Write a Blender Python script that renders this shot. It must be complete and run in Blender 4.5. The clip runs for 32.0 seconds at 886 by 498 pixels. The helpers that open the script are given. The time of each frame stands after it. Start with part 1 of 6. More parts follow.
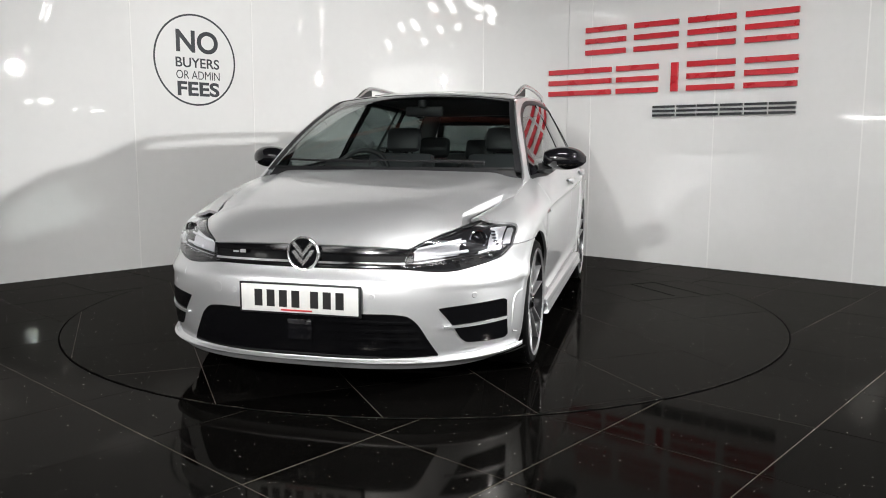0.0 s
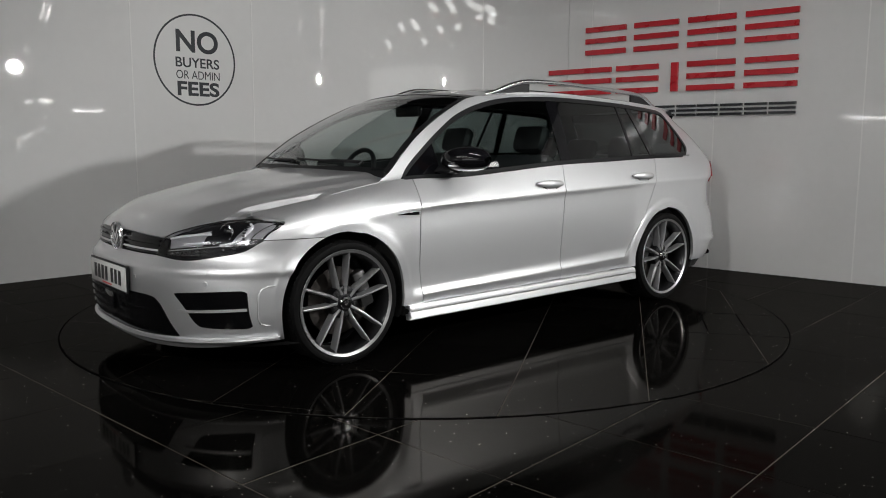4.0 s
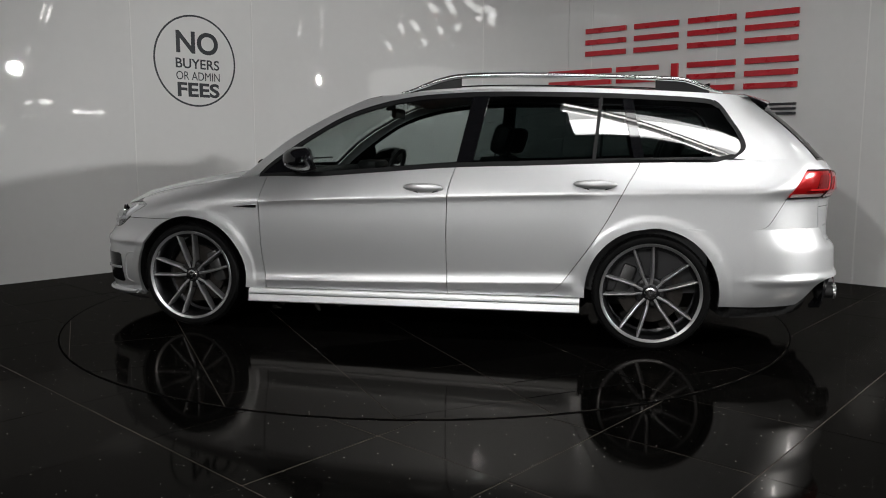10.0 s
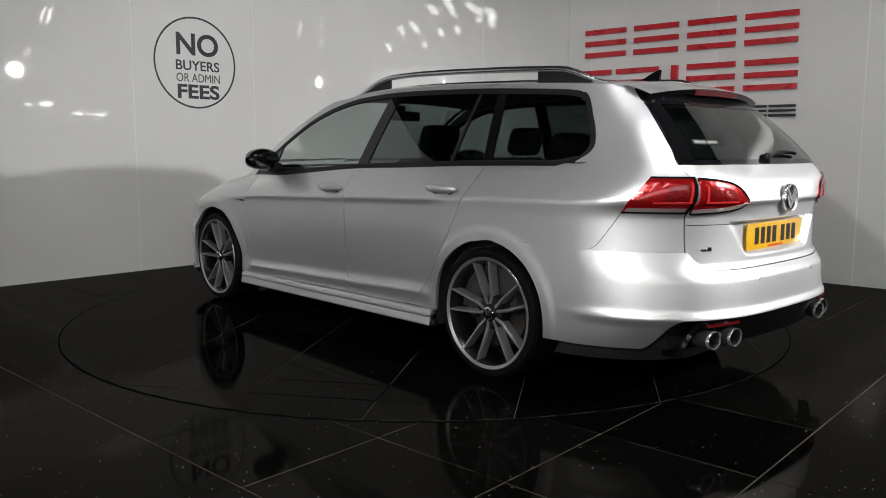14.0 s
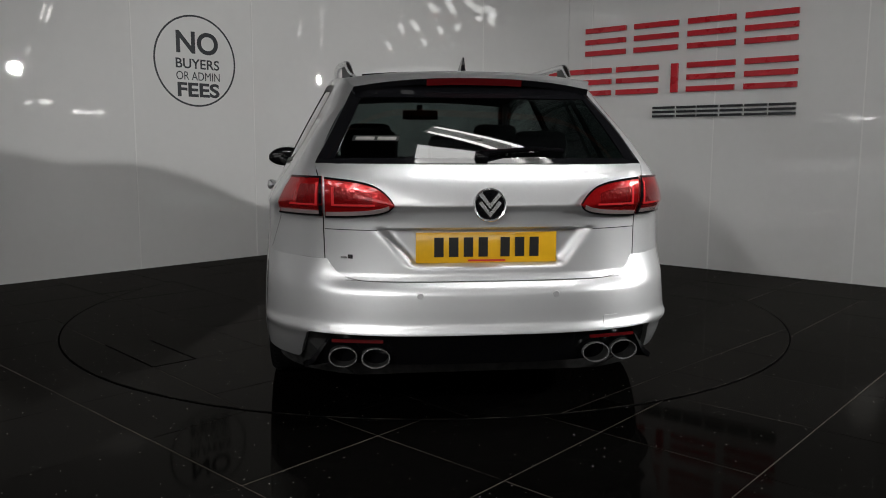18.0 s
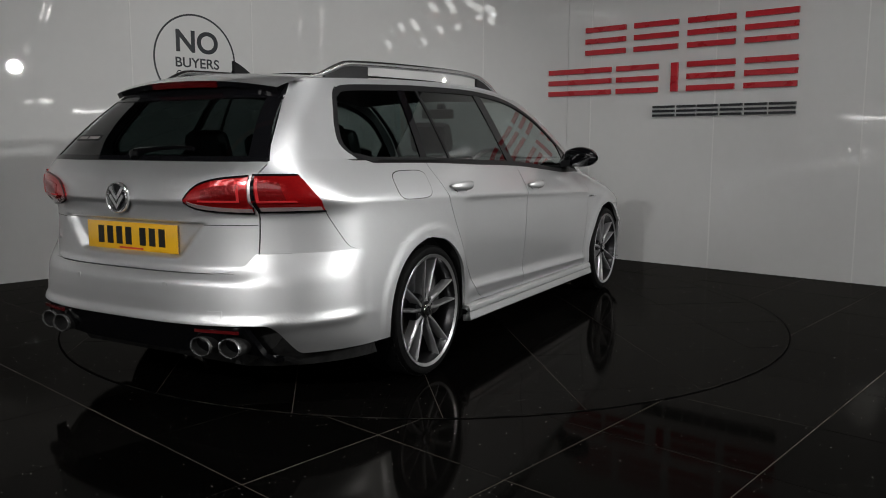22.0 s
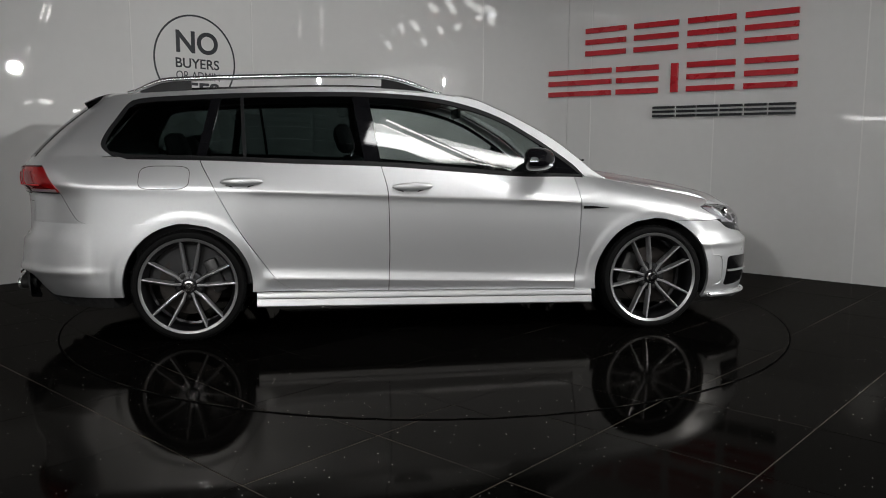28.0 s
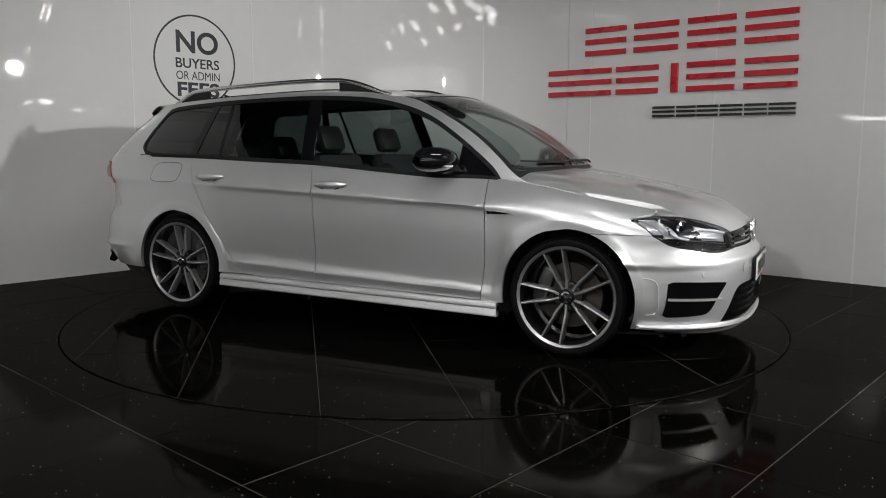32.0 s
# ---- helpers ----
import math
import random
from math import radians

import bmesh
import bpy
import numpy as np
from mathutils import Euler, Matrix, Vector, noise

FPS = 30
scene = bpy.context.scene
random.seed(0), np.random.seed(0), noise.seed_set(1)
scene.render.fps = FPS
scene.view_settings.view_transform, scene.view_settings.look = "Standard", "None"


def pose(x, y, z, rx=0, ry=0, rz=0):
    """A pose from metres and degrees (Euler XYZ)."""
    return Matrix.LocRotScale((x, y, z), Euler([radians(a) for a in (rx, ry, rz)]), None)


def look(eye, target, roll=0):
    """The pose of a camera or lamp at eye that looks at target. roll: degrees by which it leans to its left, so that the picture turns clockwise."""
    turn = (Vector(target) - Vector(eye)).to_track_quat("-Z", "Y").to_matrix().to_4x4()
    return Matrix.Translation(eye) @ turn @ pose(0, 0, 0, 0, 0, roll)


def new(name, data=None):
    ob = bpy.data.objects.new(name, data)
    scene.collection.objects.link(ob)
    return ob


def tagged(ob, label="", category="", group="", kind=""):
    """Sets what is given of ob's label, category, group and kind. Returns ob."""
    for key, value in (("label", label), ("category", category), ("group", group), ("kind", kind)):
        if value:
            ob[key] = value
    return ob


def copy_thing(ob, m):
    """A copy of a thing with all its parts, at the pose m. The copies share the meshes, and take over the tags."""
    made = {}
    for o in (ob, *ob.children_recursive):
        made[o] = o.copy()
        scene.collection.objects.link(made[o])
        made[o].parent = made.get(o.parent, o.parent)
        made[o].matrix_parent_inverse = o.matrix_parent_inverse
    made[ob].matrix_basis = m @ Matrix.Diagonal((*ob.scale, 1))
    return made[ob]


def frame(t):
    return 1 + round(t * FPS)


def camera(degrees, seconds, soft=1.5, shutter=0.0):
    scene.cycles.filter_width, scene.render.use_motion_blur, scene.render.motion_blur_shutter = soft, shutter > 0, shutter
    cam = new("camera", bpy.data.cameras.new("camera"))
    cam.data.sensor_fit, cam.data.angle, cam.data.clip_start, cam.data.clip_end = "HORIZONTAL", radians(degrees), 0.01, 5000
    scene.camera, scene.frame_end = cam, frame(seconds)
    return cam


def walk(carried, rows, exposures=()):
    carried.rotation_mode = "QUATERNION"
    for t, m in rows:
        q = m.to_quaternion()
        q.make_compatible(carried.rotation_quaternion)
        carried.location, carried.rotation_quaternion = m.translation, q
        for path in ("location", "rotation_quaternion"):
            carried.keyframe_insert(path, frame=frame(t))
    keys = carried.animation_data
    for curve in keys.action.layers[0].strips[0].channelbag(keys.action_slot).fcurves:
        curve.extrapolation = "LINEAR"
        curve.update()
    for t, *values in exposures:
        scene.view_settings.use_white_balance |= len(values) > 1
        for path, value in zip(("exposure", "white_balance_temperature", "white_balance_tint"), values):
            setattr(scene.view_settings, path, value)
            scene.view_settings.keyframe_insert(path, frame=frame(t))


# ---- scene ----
SECONDS = 32.0
cam = camera(58.711, SECONDS, soft=1.0)


def eye_pose(sink):
    """The tripod's pose; sink: how far its head has nodded up, in milliradians."""
    return pose(0, -5.2113, 1.0585, 90 - 7.386 + math.degrees(sink / 1000), 0, -1.1145) @ pose(0, 0, 0, 0, 0, 0.1998)


# the tripod head creeps by a fraction of a degree while the table turns
NOD = [(0, 0), (8.5, 0), (9, 2.0), (9.5, 1.2), (10, 1.2), (10.5, 2.0), (11, 3.0), (11.5, 2.2), (12, 3.4), (12.5, 3.1), (13, 3.7),
       (13.5, 4.3), (14, 3.4), (14.5, 2.1), (16.5, 1.2), (19, 1.2), (19.5, 0.15), (24.5, 0.15), (25, 0.85), (32, 0.85)]
# the film's own exposure settles in the first seconds and drifts a little
EXPOSE = [(0, 1.14), (1, 0.89), (2, 0.32), (3, 0.02), (6, 0.0), (9, -0.02), (11, -0.1), (12, -0.14), (13, 0.2), (14, 0.32), (17, -0.28), (20, -0.22), (21, -0.36), (22, -0.28), (23, -0.04), (24, 0.02), (25, -0.16), (28, -0.2), (30, -0.16), (32, 0.18)]
walk(cam, [(t, eye_pose(n)) for t, n in NOD], EXPOSE)

# ---- light ----
world = bpy.data.worlds.new("world")
scene.world = world
world.use_nodes = True
world.node_tree.nodes["Background"].inputs[0].default_value = (0.55, 0.6, 0.7, 1)
world.node_tree.nodes["Background"].inputs[1].default_value = 0.02


def area(name, eye, target, sx, sy, watts, colour=(1, 1, 1)):
    d = bpy.data.lights.new(name, "AREA")
    d.shape, d.size, d.size_y, d.energy, d.color = "RECTANGLE", sx, sy, watts, colour
    ob = new(name, d)
    ob.matrix_world = look(eye, target)
    return ob


def spot(name, eye, target, watts, size=0.06, cone=75, blend=0.5, colour=(0.99, 0.985, 0.965)):
    d = bpy.data.lights.new(name, "SPOT")
    d.energy, d.shadow_soft_size, d.spot_size, d.spot_blend, d.color = watts, size, radians(cone), blend, colour
    ob = new(name, d)
    ob.matrix_world = look(eye, target)
    return ob


SPOTS = [((-1.85, -6.3, 2.51), (0.2, 0.1, 0.75), 345, 0.07), ((5.2, -3.0, 2.45), (-0.1, 0, 0.75), 830, 0.10)]
for e, t, w, r in SPOTS:
    spot("spot_lamp", e, t, w, r, 64)
# the roof light over the table's front edge
area("roof_light_lamp", (1.5, -2.95, 4.37), (1.5, -2.95, 0), 2.5, 0.36, 36, (0.98, 0.99, 0.985))
# added soft fill from behind the tripod, with no source known there
area("shop_window_lamp", (0, -18.7, 3.0), (0, 0, 1.0), 16.0, 2.2, 115, (1, 0.99, 0.97))


# ---- materials ----
def material(name, colour, rough=0.5, metal=0.0, coat=0.0, grain=None, spots=None, bump=None, spec=0.5, emit=None, vary=0.0, coat_rough=0.03):
    """Principled paint. grain: (scale, amount) of fine value noise; spots: (scale, amount) of broad stains; bump: (scale, height)."""
    m = bpy.data.materials.new(name)
    m.use_nodes = True
    nt = m.node_tree
    b = nt.nodes["Principled BSDF"]
    b.inputs["Base Color"].default_value = (*colour, 1)
    b.inputs["Roughness"].default_value = rough
    b.inputs["Metallic"].default_value = metal
    b.inputs["Coat Weight"].default_value = coat
    b.inputs["Coat Roughness"].default_value = coat_rough
    b.inputs["Specular IOR Level"].default_value = spec
    co = nt.nodes.new("ShaderNodeTexCoord")
    last = None
    for amount in (grain, spots):
        if not amount:
            continue
        n = nt.nodes.new("ShaderNodeTexNoise")
        n.inputs["Scale"].default_value = amount[0]
        n.inputs["Detail"].default_value = 5
        nt.links.new(co.outputs["Object"], n.inputs["Vector"])
        r = nt.nodes.new("ShaderNodeMapRange")
        r.inputs[1].default_value, r.inputs[2].default_value = 0.25, 0.75
        r.inputs[3].default_value, r.inputs[4].default_value = 1 - amount[1], 1 + amount[1]
        nt.links.new(n.outputs["Fac"], r.inputs[0])
        if last is None:
            last = r.outputs[0]
        else:
            k = nt.nodes.new("ShaderNodeMath")
            k.operation = "MULTIPLY"
            nt.links.new(last, k.inputs[0])
            nt.links.new(r.outputs[0], k.inputs[1])
            last = k.outputs[0]
    if vary:
        oi = nt.nodes.new("ShaderNodeObjectInfo")
        r = nt.nodes.new("ShaderNodeMapRange")
        r.inputs[3].default_value, r.inputs[4].default_value = 1 - vary, 1 + vary
        nt.links.new(oi.outputs["Random"], r.inputs[0])
        if last is None:
            last = r.outputs[0]
        else:
            k = nt.nodes.new("ShaderNodeMath")
            k.operation = "MULTIPLY"
            nt.links.new(last, k.inputs[0])
            nt.links.new(r.outputs[0], k.inputs[1])
            last = k.outputs[0]
    if last is not None:
        v = nt.nodes.new("ShaderNodeVectorMath")
        v.operation = "SCALE"
        v.inputs[0].default_value = colour
        nt.links.new(last, v.inputs["Scale"])
        nt.links.new(v.outputs[0], b.inputs["Base Color"])
        rr = nt.nodes.new("ShaderNodeMath")
        rr.operation = "MULTIPLY"
        rr.inputs[1].default_value = rough
        nt.links.new(last, rr.inputs[0])
        nt.links.new(rr.outputs[0], b.inputs["Roughness"])
    if bump:
        n = nt.nodes.new("ShaderNodeTexNoise")
        n.inputs["Scale"].default_value = bump[0]
        n.inputs["Detail"].default_value = 3
        nt.links.new(co.outputs["Object"], n.inputs["Vector"])
        u = nt.nodes.new("ShaderNodeBump")
        u.inputs["Distance"].default_value = bump[1]
        nt.links.new(n.outputs["Fac"], u.inputs["Height"])
        nt.links.new(u.outputs[0], b.inputs["Normal"])
    if emit:
        b.inputs["Emission Color"].default_value = (*emit[:3], 1)
        b.inputs["Emission Strength"].default_value = emit[3]
    return m


def car_paint(name, colour):
    """Metallic silver under clear lacquer, with a fine flake."""
    m = bpy.data.materials.new(name)
    m.use_nodes = True
    nt = m.node_tree
    b = nt.nodes["Principled BSDF"]
    b.inputs["Metallic"].default_value = 0.88
    b.inputs["Roughness"].default_value = 0.445
    b.inputs["Coat Weight"].default_value = 1.0
    b.inputs["Coat Roughness"].default_value = 0.015
    b.inputs["Coat IOR"].default_value = 1.55
    co = nt.nodes.new("ShaderNodeTexCoord")
    n = nt.nodes.new("ShaderNodeTexVoronoi")
    n.inputs["Scale"].default_value = 900
    nt.links.new(co.outputs["Object"], n.inputs["Vector"])
    r = nt.nodes.new("ShaderNodeMapRange")
    r.inputs[3].default_value, r.inputs[4].default_value = 0.9, 1.1
    nt.links.new(n.outputs["Color"], r.inputs[0])
    v = nt.nodes.new("ShaderNodeVectorMath")
    v.operation = "SCALE"
    v.inputs[0].default_value = colour
    nt.links.new(r.outputs[0], v.inputs["Scale"])
    nt.links.new(v.outputs[0], b.inputs["Base Color"])
    return m


def glass(name, tint, gloss=1.0):
    """Thin tinted pane: clear through, mirror by Fresnel."""
    m = bpy.data.materials.new(name)
    m.use_nodes = True
    nt = m.node_tree
    nt.nodes.remove(nt.nodes["Principled BSDF"])
    out = nt.nodes["Material Output"]
    tr, gl, mix, fr, po, mr = (nt.nodes.new("ShaderNode" + q) for q in ("BsdfTransparent", "BsdfGlossy", "MixShader", "LayerWeight", "Math", "MapRange"))
    tr.inputs[0].default_value = (*tint, 1)
    gl.inputs["Roughness"].default_value = 0.0
    gl.inputs[0].default_value = (gloss, gloss, gloss, 1)
    fr.inputs[0].default_value = 0.5
    po.operation, po.inputs[1].default_value = "POWER", 4.2
    nt.links.new(fr.outputs["Facing"], po.inputs[0])
    mr.inputs[3].default_value, mr.inputs[4].default_value = 0.062, 1.0
    nt.links.new(po.outputs[0], mr.inputs[0])
    nt.links.new(mr.outputs[0], mix.inputs[0])
    nt.links.new(tr.outputs[0], mix.inputs[1])
    nt.links.new(gl.outputs[0], mix.inputs[2])
    nt.links.new(mix.outputs[0], out.inputs[0])
    return m


def sparkle_tile(name):
    """Polished black quartz tile; the glints of its scattered chips are painted as pale dots, with faint smears and an
    absorbing polish.
    """
    m = bpy.data.materials.new(name)
    m.use_nodes = True
    nt = m.node_tree
    nt.nodes.remove(nt.nodes["Principled BSDF"])

    def node(kind, **values):
        n = nt.nodes.new("ShaderNode" + kind)
        for key, value in values.items():
            n.inputs[key].default_value = value
        return n

    def join(x, y):
        nt.links.new(x, y)
    geo, info = node("NewGeometry"), node("ObjectInfo")
    smear = node("TexNoise", Scale=1.6, Detail=6.0)
    join(geo.outputs["Position"], smear.inputs["Vector"])
    rough = node("MapRange")
    rough.inputs[1].default_value, rough.inputs[2].default_value, rough.inputs[3].default_value, rough.inputs[4].default_value = 0.35, 0.8, 0.045, 0.11
    join(smear.outputs["Fac"], rough.inputs[0])
    chips = node("TexVoronoi", Scale=36.0)
    join(geo.outputs["Position"], chips.inputs["Vector"])
    near = node("Math")
    near.operation, near.inputs[1].default_value = "LESS_THAN", 0.068
    join(chips.outputs["Distance"], near.inputs[0])
    tone = node("SeparateColor")
    join(chips.outputs["Color"], tone.inputs[0])
    some = node("Math")
    some.operation, some.inputs[1].default_value = "GREATER_THAN", 0.52
    join(tone.outputs[0], some.inputs[0])
    both = node("Math")
    both.operation = "MULTIPLY"
    join(near.outputs[0], both.inputs[0])
    join(some.outputs[0], both.inputs[1])
    shade = node("MapRange")
    shade.inputs[3].default_value, shade.inputs[4].default_value = 0.0010, 0.0030
    join(info.outputs["Random"], shade.inputs[0])
    warm = node("VectorMath")
    warm.operation = "SCALE"
    warm.inputs[0].default_value = (1.08, 1.0, 0.92)
    join(shade.outputs[0], warm.inputs["Scale"])
    mixc = node("Mix")
    mixc.data_type = "RGBA"
    join(both.outputs[0], mixc.inputs[0])
    join(warm.outputs[0], mixc.inputs[6])
    mixc.inputs[7].default_value = (0.9, 0.88, 0.84, 1)
    dif, gl, mix, fr = node("BsdfDiffuse"), node("BsdfGlossy"), node("MixShader"), node("Fresnel", IOR=1.5)
    gl.inputs[0].default_value = (0.145, 0.138, 0.13, 1)
    join(mixc.outputs[2], dif.inputs[0])
    join(rough.outputs[0], gl.inputs["Roughness"])
    join(fr.outputs[0], mix.inputs[0])
    join(dif.outputs[0], mix.inputs[1])
    join(gl.outputs[0], mix.inputs[2])
    join(mix.outputs[0], nt.nodes["Material Output"].inputs[0])
    return m


PAINT = car_paint("silver_paint", (0.715, 0.722, 0.735))
BLACK_GLOSS = material("black_gloss", (0.005, 0.005, 0.006), 0.035)
GRILLE = material("grille_black", (0.003, 0.003, 0.0035), 0.13, spec=0.2)
BLACK_TRIM = material("black_trim", (0.011, 0.011, 0.012), 0.45, spec=0.22, bump=(300, 0.0002), grain=(120, 0.15))
UNDER = material("underbody", (0.006, 0.006, 0.006), 0.8, grain=(30, 0.3))
RUBBER = material("tyre_rubber", (0.0035, 0.0035, 0.0036), 0.6, spec=0.10, grain=(60, 0.2), bump=(220, 0.0004))
BADGE = material("badge_silver", (0.8, 0.8, 0.81), 0.2, 0.85, coat=0.6)
CHROME = material("chrome", (0.82, 0.82, 0.83), 0.06, 1.0)
SATIN = material("satin_aluminium", (0.72, 0.72, 0.73), 0.24, 1.0, grain=(150, 0.05))
RIM_DARK = material("rim_grey", (0.022, 0.022, 0.024), 0.34, 0.8, coat=0.4, grain=(80, 0.1))
RIM_CUT = material("rim_grey_metallic", (0.43, 0.43, 0.44), 0.31, 0.8, coat=0.4, grain=(9, 0.05))
DISC = material("brake_disc_iron", (0.04, 0.035, 0.032), 0.45, 0.7, grain=(60, 0.3))
CALIPER = material("caliper_black", (0.02, 0.02, 0.02), 0.4, coat=0.3)
GLASS_CLEAR = glass("window_glass", (0.62, 0.67, 0.655))
GLASS_DARK = glass("privacy_glass", (0.17, 0.205, 0.20))
GLASS_REAR = glass("rear_screen_glass", (0.12, 0.145, 0.14))
LENS_CLEAR = glass("headlight_lens", (0.9, 0.9, 0.92))
RED_LENS = material("tail_lens_red", (0.42, 0.008, 0.010), 0.16, 0.5, coat=1.0, grain=(200, 0.2), bump=(45, 0.0015))
RED_DARK = material("tail_lens_dark_red", (0.26, 0.006, 0.008), 0.15, 0.5, coat=1.0, bump=(70, 0.003))
RED_BRIGHT = material("tail_lens_bright_red", (0.62, 0.03, 0.035), 0.15, coat=1.0)
CLEAR_TAIL = material("tail_lens_clear", (0.42, 0.33, 0.33), 0.2, 0.4, coat=1.0, bump=(90, 0.003))
LAMP_INNER = material("headlight_housing", (0.025, 0.025, 0.027), 0.25, 0.5)
LAMP_BOWL = material("headlight_bowl", (0.70, 0.70, 0.72), 0.28, 0.7, coat=0.6)
REFLECTOR = material("headlight_reflector", (0.85, 0.85, 0.87), 0.07, 1.0)
DRL = material("headlight_light_guide", (0.8, 0.81, 0.83), 0.15, coat=1.0)
PLATE_W = material("plate_white", (0.72, 0.72, 0.70), 0.3, coat=1.0, grain=(40, 0.04))
PLATE_Y = material("plate_yellow", (0.78, 0.43, 0.015), 0.3, coat=1.0, grain=(40, 0.04))
REFLECT_RED = material("reflector_dark_red", (0.07, 0.003, 0.004), 0.2, coat=0.4, bump=(200, 0.001))
PLATE_INK = material("plate_black_bars", (0.012, 0.012, 0.012), 0.4)
PLATE_RED = material("plate_red_print", (0.5, 0.03, 0.03), 0.4)
CLOTH = material("seat_cloth", (0.035, 0.036, 0.04), 0.85, grain=(180, 0.25), bump=(350, 0.0008))
LEATHER = material("seat_bolster", (0.018, 0.018, 0.02), 0.5, grain=(90, 0.2), bump=(200, 0.0005))
DASH = material("dashboard_plastic", (0.022, 0.022, 0.024), 0.6, grain=(80, 0.2))
HEADLINER = material("headliner_fabric", (0.25, 0.24, 0.23), 0.9, grain=(120, 0.1))
WALL = material("gloss_white_panel", (0.66, 0.66, 0.655), 0.018, spots=(0.8, 0.03), grain=(14, 0.012), bump=(1.6, 0.0009), vary=0.015)
SEAM = material("panel_joint", (0.42, 0.42, 0.41), 0.5)
TILE = sparkle_tile("black_quartz_tile")
GROUT = material("tile_grout", (0.085, 0.074, 0.062), 0.8, spec=0.1, grain=(40, 0.3))
GAP = material("turntable_gap", (0.003, 0.003, 0.003), 0.9, spec=0.0)
SIGN_RED = material("sign_red_acrylic", (0.48, 0.012, 0.022), 0.28, coat=0.4, grain=(8, 0.06))
SIGN_BLACK = material("sign_black_acrylic", (0.015, 0.017, 0.02), 0.3, coat=0.4)
DECAL = material("decal_black_vinyl", (0.02, 0.024, 0.03), 0.3)
ROOF_SHEET = material("roof_sheet_grey", (0.045, 0.045, 0.05), 0.7, grain=(6, 0.15))
STEEL_RED = material("red_oxide_steel", (0.20, 0.06, 0.035), 0.6, grain=(20, 0.2))
ROOF_PANE = material("roof_light_pane", (0.8, 0.85, 0.9), 0.3, emit=(1.0, 0.99, 0.97, 8.0))
FILL_PANE = material("fill_pane_glow", (0.8, 0.85, 0.9), 0.3, emit=(1.0, 0.99, 0.96, 0.7))
TUBE = material("lamp_tube", (0.9, 0.9, 0.9), 0.3, emit=(1.0, 0.98, 0.95, 16.0))
SPOT_LENS = material("spot_lens", (0.9, 0.9, 0.9), 0.3, emit=(1.0, 0.97, 0.92, 40.0))
LAMP_CASE = material("lamp_casing", (0.6, 0.6, 0.6), 0.5)
HALL_WALL = material("hall_wall_paint", (0.7, 0.7, 0.7), 0.7, spots=(0.7, 0.08), grain=(20, 0.03))


# ---- mesh helpers ----
def grid(bm, nu, nv, f):
    """A sheet of nu x nv cells through f(u, v), u and v from 0 to 1."""
    vs = [[bm.verts.new(f(i / nu, j / nv)) for j in range(nv + 1)] for i in range(nu + 1)]
    for i in range(nu):
        for j in range(nv):
            q = []
            for v in (vs[i][j], vs[i + 1][j], vs[i + 1][j + 1], vs[i][j + 1]):
                if all((v.co - w.co).length > 1e-6 for w in q):
                    q.append(v)
            if len(q) > 2:
                bm.faces.new(q)
    return vs


def box(bm, cx, cy, cz, sx, sy, sz, bevel=0.0, m=None):
    r = bmesh.ops.create_cube(bm, size=1, matrix=(m or Matrix()) @ Matrix.Translation((cx, cy, cz)) @ Matrix.Diagonal((sx, sy, sz, 1)))
    if bevel:
        es = list({e for v in r["verts"] for e in v.link_edges})
        bmesh.ops.bevel(bm, geom=es, offset=bevel, segments=2, affect="EDGES", profile=0.5)


def lathe(bm, profile, seg, m=None, close=False):
    """Turn (radius, along) pairs round the y axis."""
    n = len(profile)
    rings = []
    for k in range(seg):
        a = 2 * math.pi * k / seg
        ring = []
        for r, h in profile:
            p = Vector((r * math.cos(a), h, r * math.sin(a)))
            ring.append(bm.verts.new(m @ p if m else p))
        rings.append(ring)
    for k in range(seg):
        a, b = rings[k], rings[(k + 1) % seg]
        for i in range(n if close else n - 1):
            j = (i + 1) % n
            bm.faces.new((a[i], a[j], b[j], b[i]))


def tube(bm, pts, r, seg=8, cap=True):
    """A round bar along pts; r: one radius or one for each point."""
    pts = [Vector(p) for p in pts]
    rings = []
    for i, p in enumerate(pts):
        t = (pts[min(i + 1, len(pts) - 1)] - pts[max(i - 1, 0)]).normalized()
        a = t.cross(Vector((0, 0, 1)) if abs(t.z) < 0.9 else Vector((1, 0, 0))).normalized()
        b = t.cross(a)
        rr = r[i] if isinstance(r, (list, tuple)) else r
        rings.append([bm.verts.new(p + (a * math.cos(2 * math.pi * k / seg) + b * math.sin(2 * math.pi * k / seg)) * rr) for k in range(seg)])
    for i in range(len(rings) - 1):
        for k in range(seg):
            bm.faces.new((rings[i][k], rings[i][(k + 1) % seg], rings[i + 1][(k + 1) % seg], rings[i + 1][k]))
    if cap:
        bm.faces.new(rings[0])
        bm.faces.new(rings[-1])


def prism(bm, outline, f, depth_f):
    """A plate with an outline of 2D points: front by f(p), back by depth_f(p)."""
    a = [bm.verts.new(f(p)) for p in outline]
    b = [bm.verts.new(depth_f(p)) for p in outline]
    bm.faces.new(a)
    bm.faces.new(b[::-1])
    for i in range(len(a)):
        j = (i + 1) % len(a)
        bm.faces.new((a[i], b[i], b[j], a[j]))


def finish(name, bm, mat, smooth=True, angle=40):
    me = bpy.data.meshes.new(name)
    bmesh.ops.recalc_face_normals(bm, faces=bm.faces)
    if smooth:
        for f in bm.faces:
            f.smooth = True
        for e in bm.edges:
            if len(e.link_faces) == 2 and e.calc_face_angle() > radians(angle):
                e.smooth = False
    bm.to_mesh(me)
    bm.free()
    me.materials.append(mat)
    return me


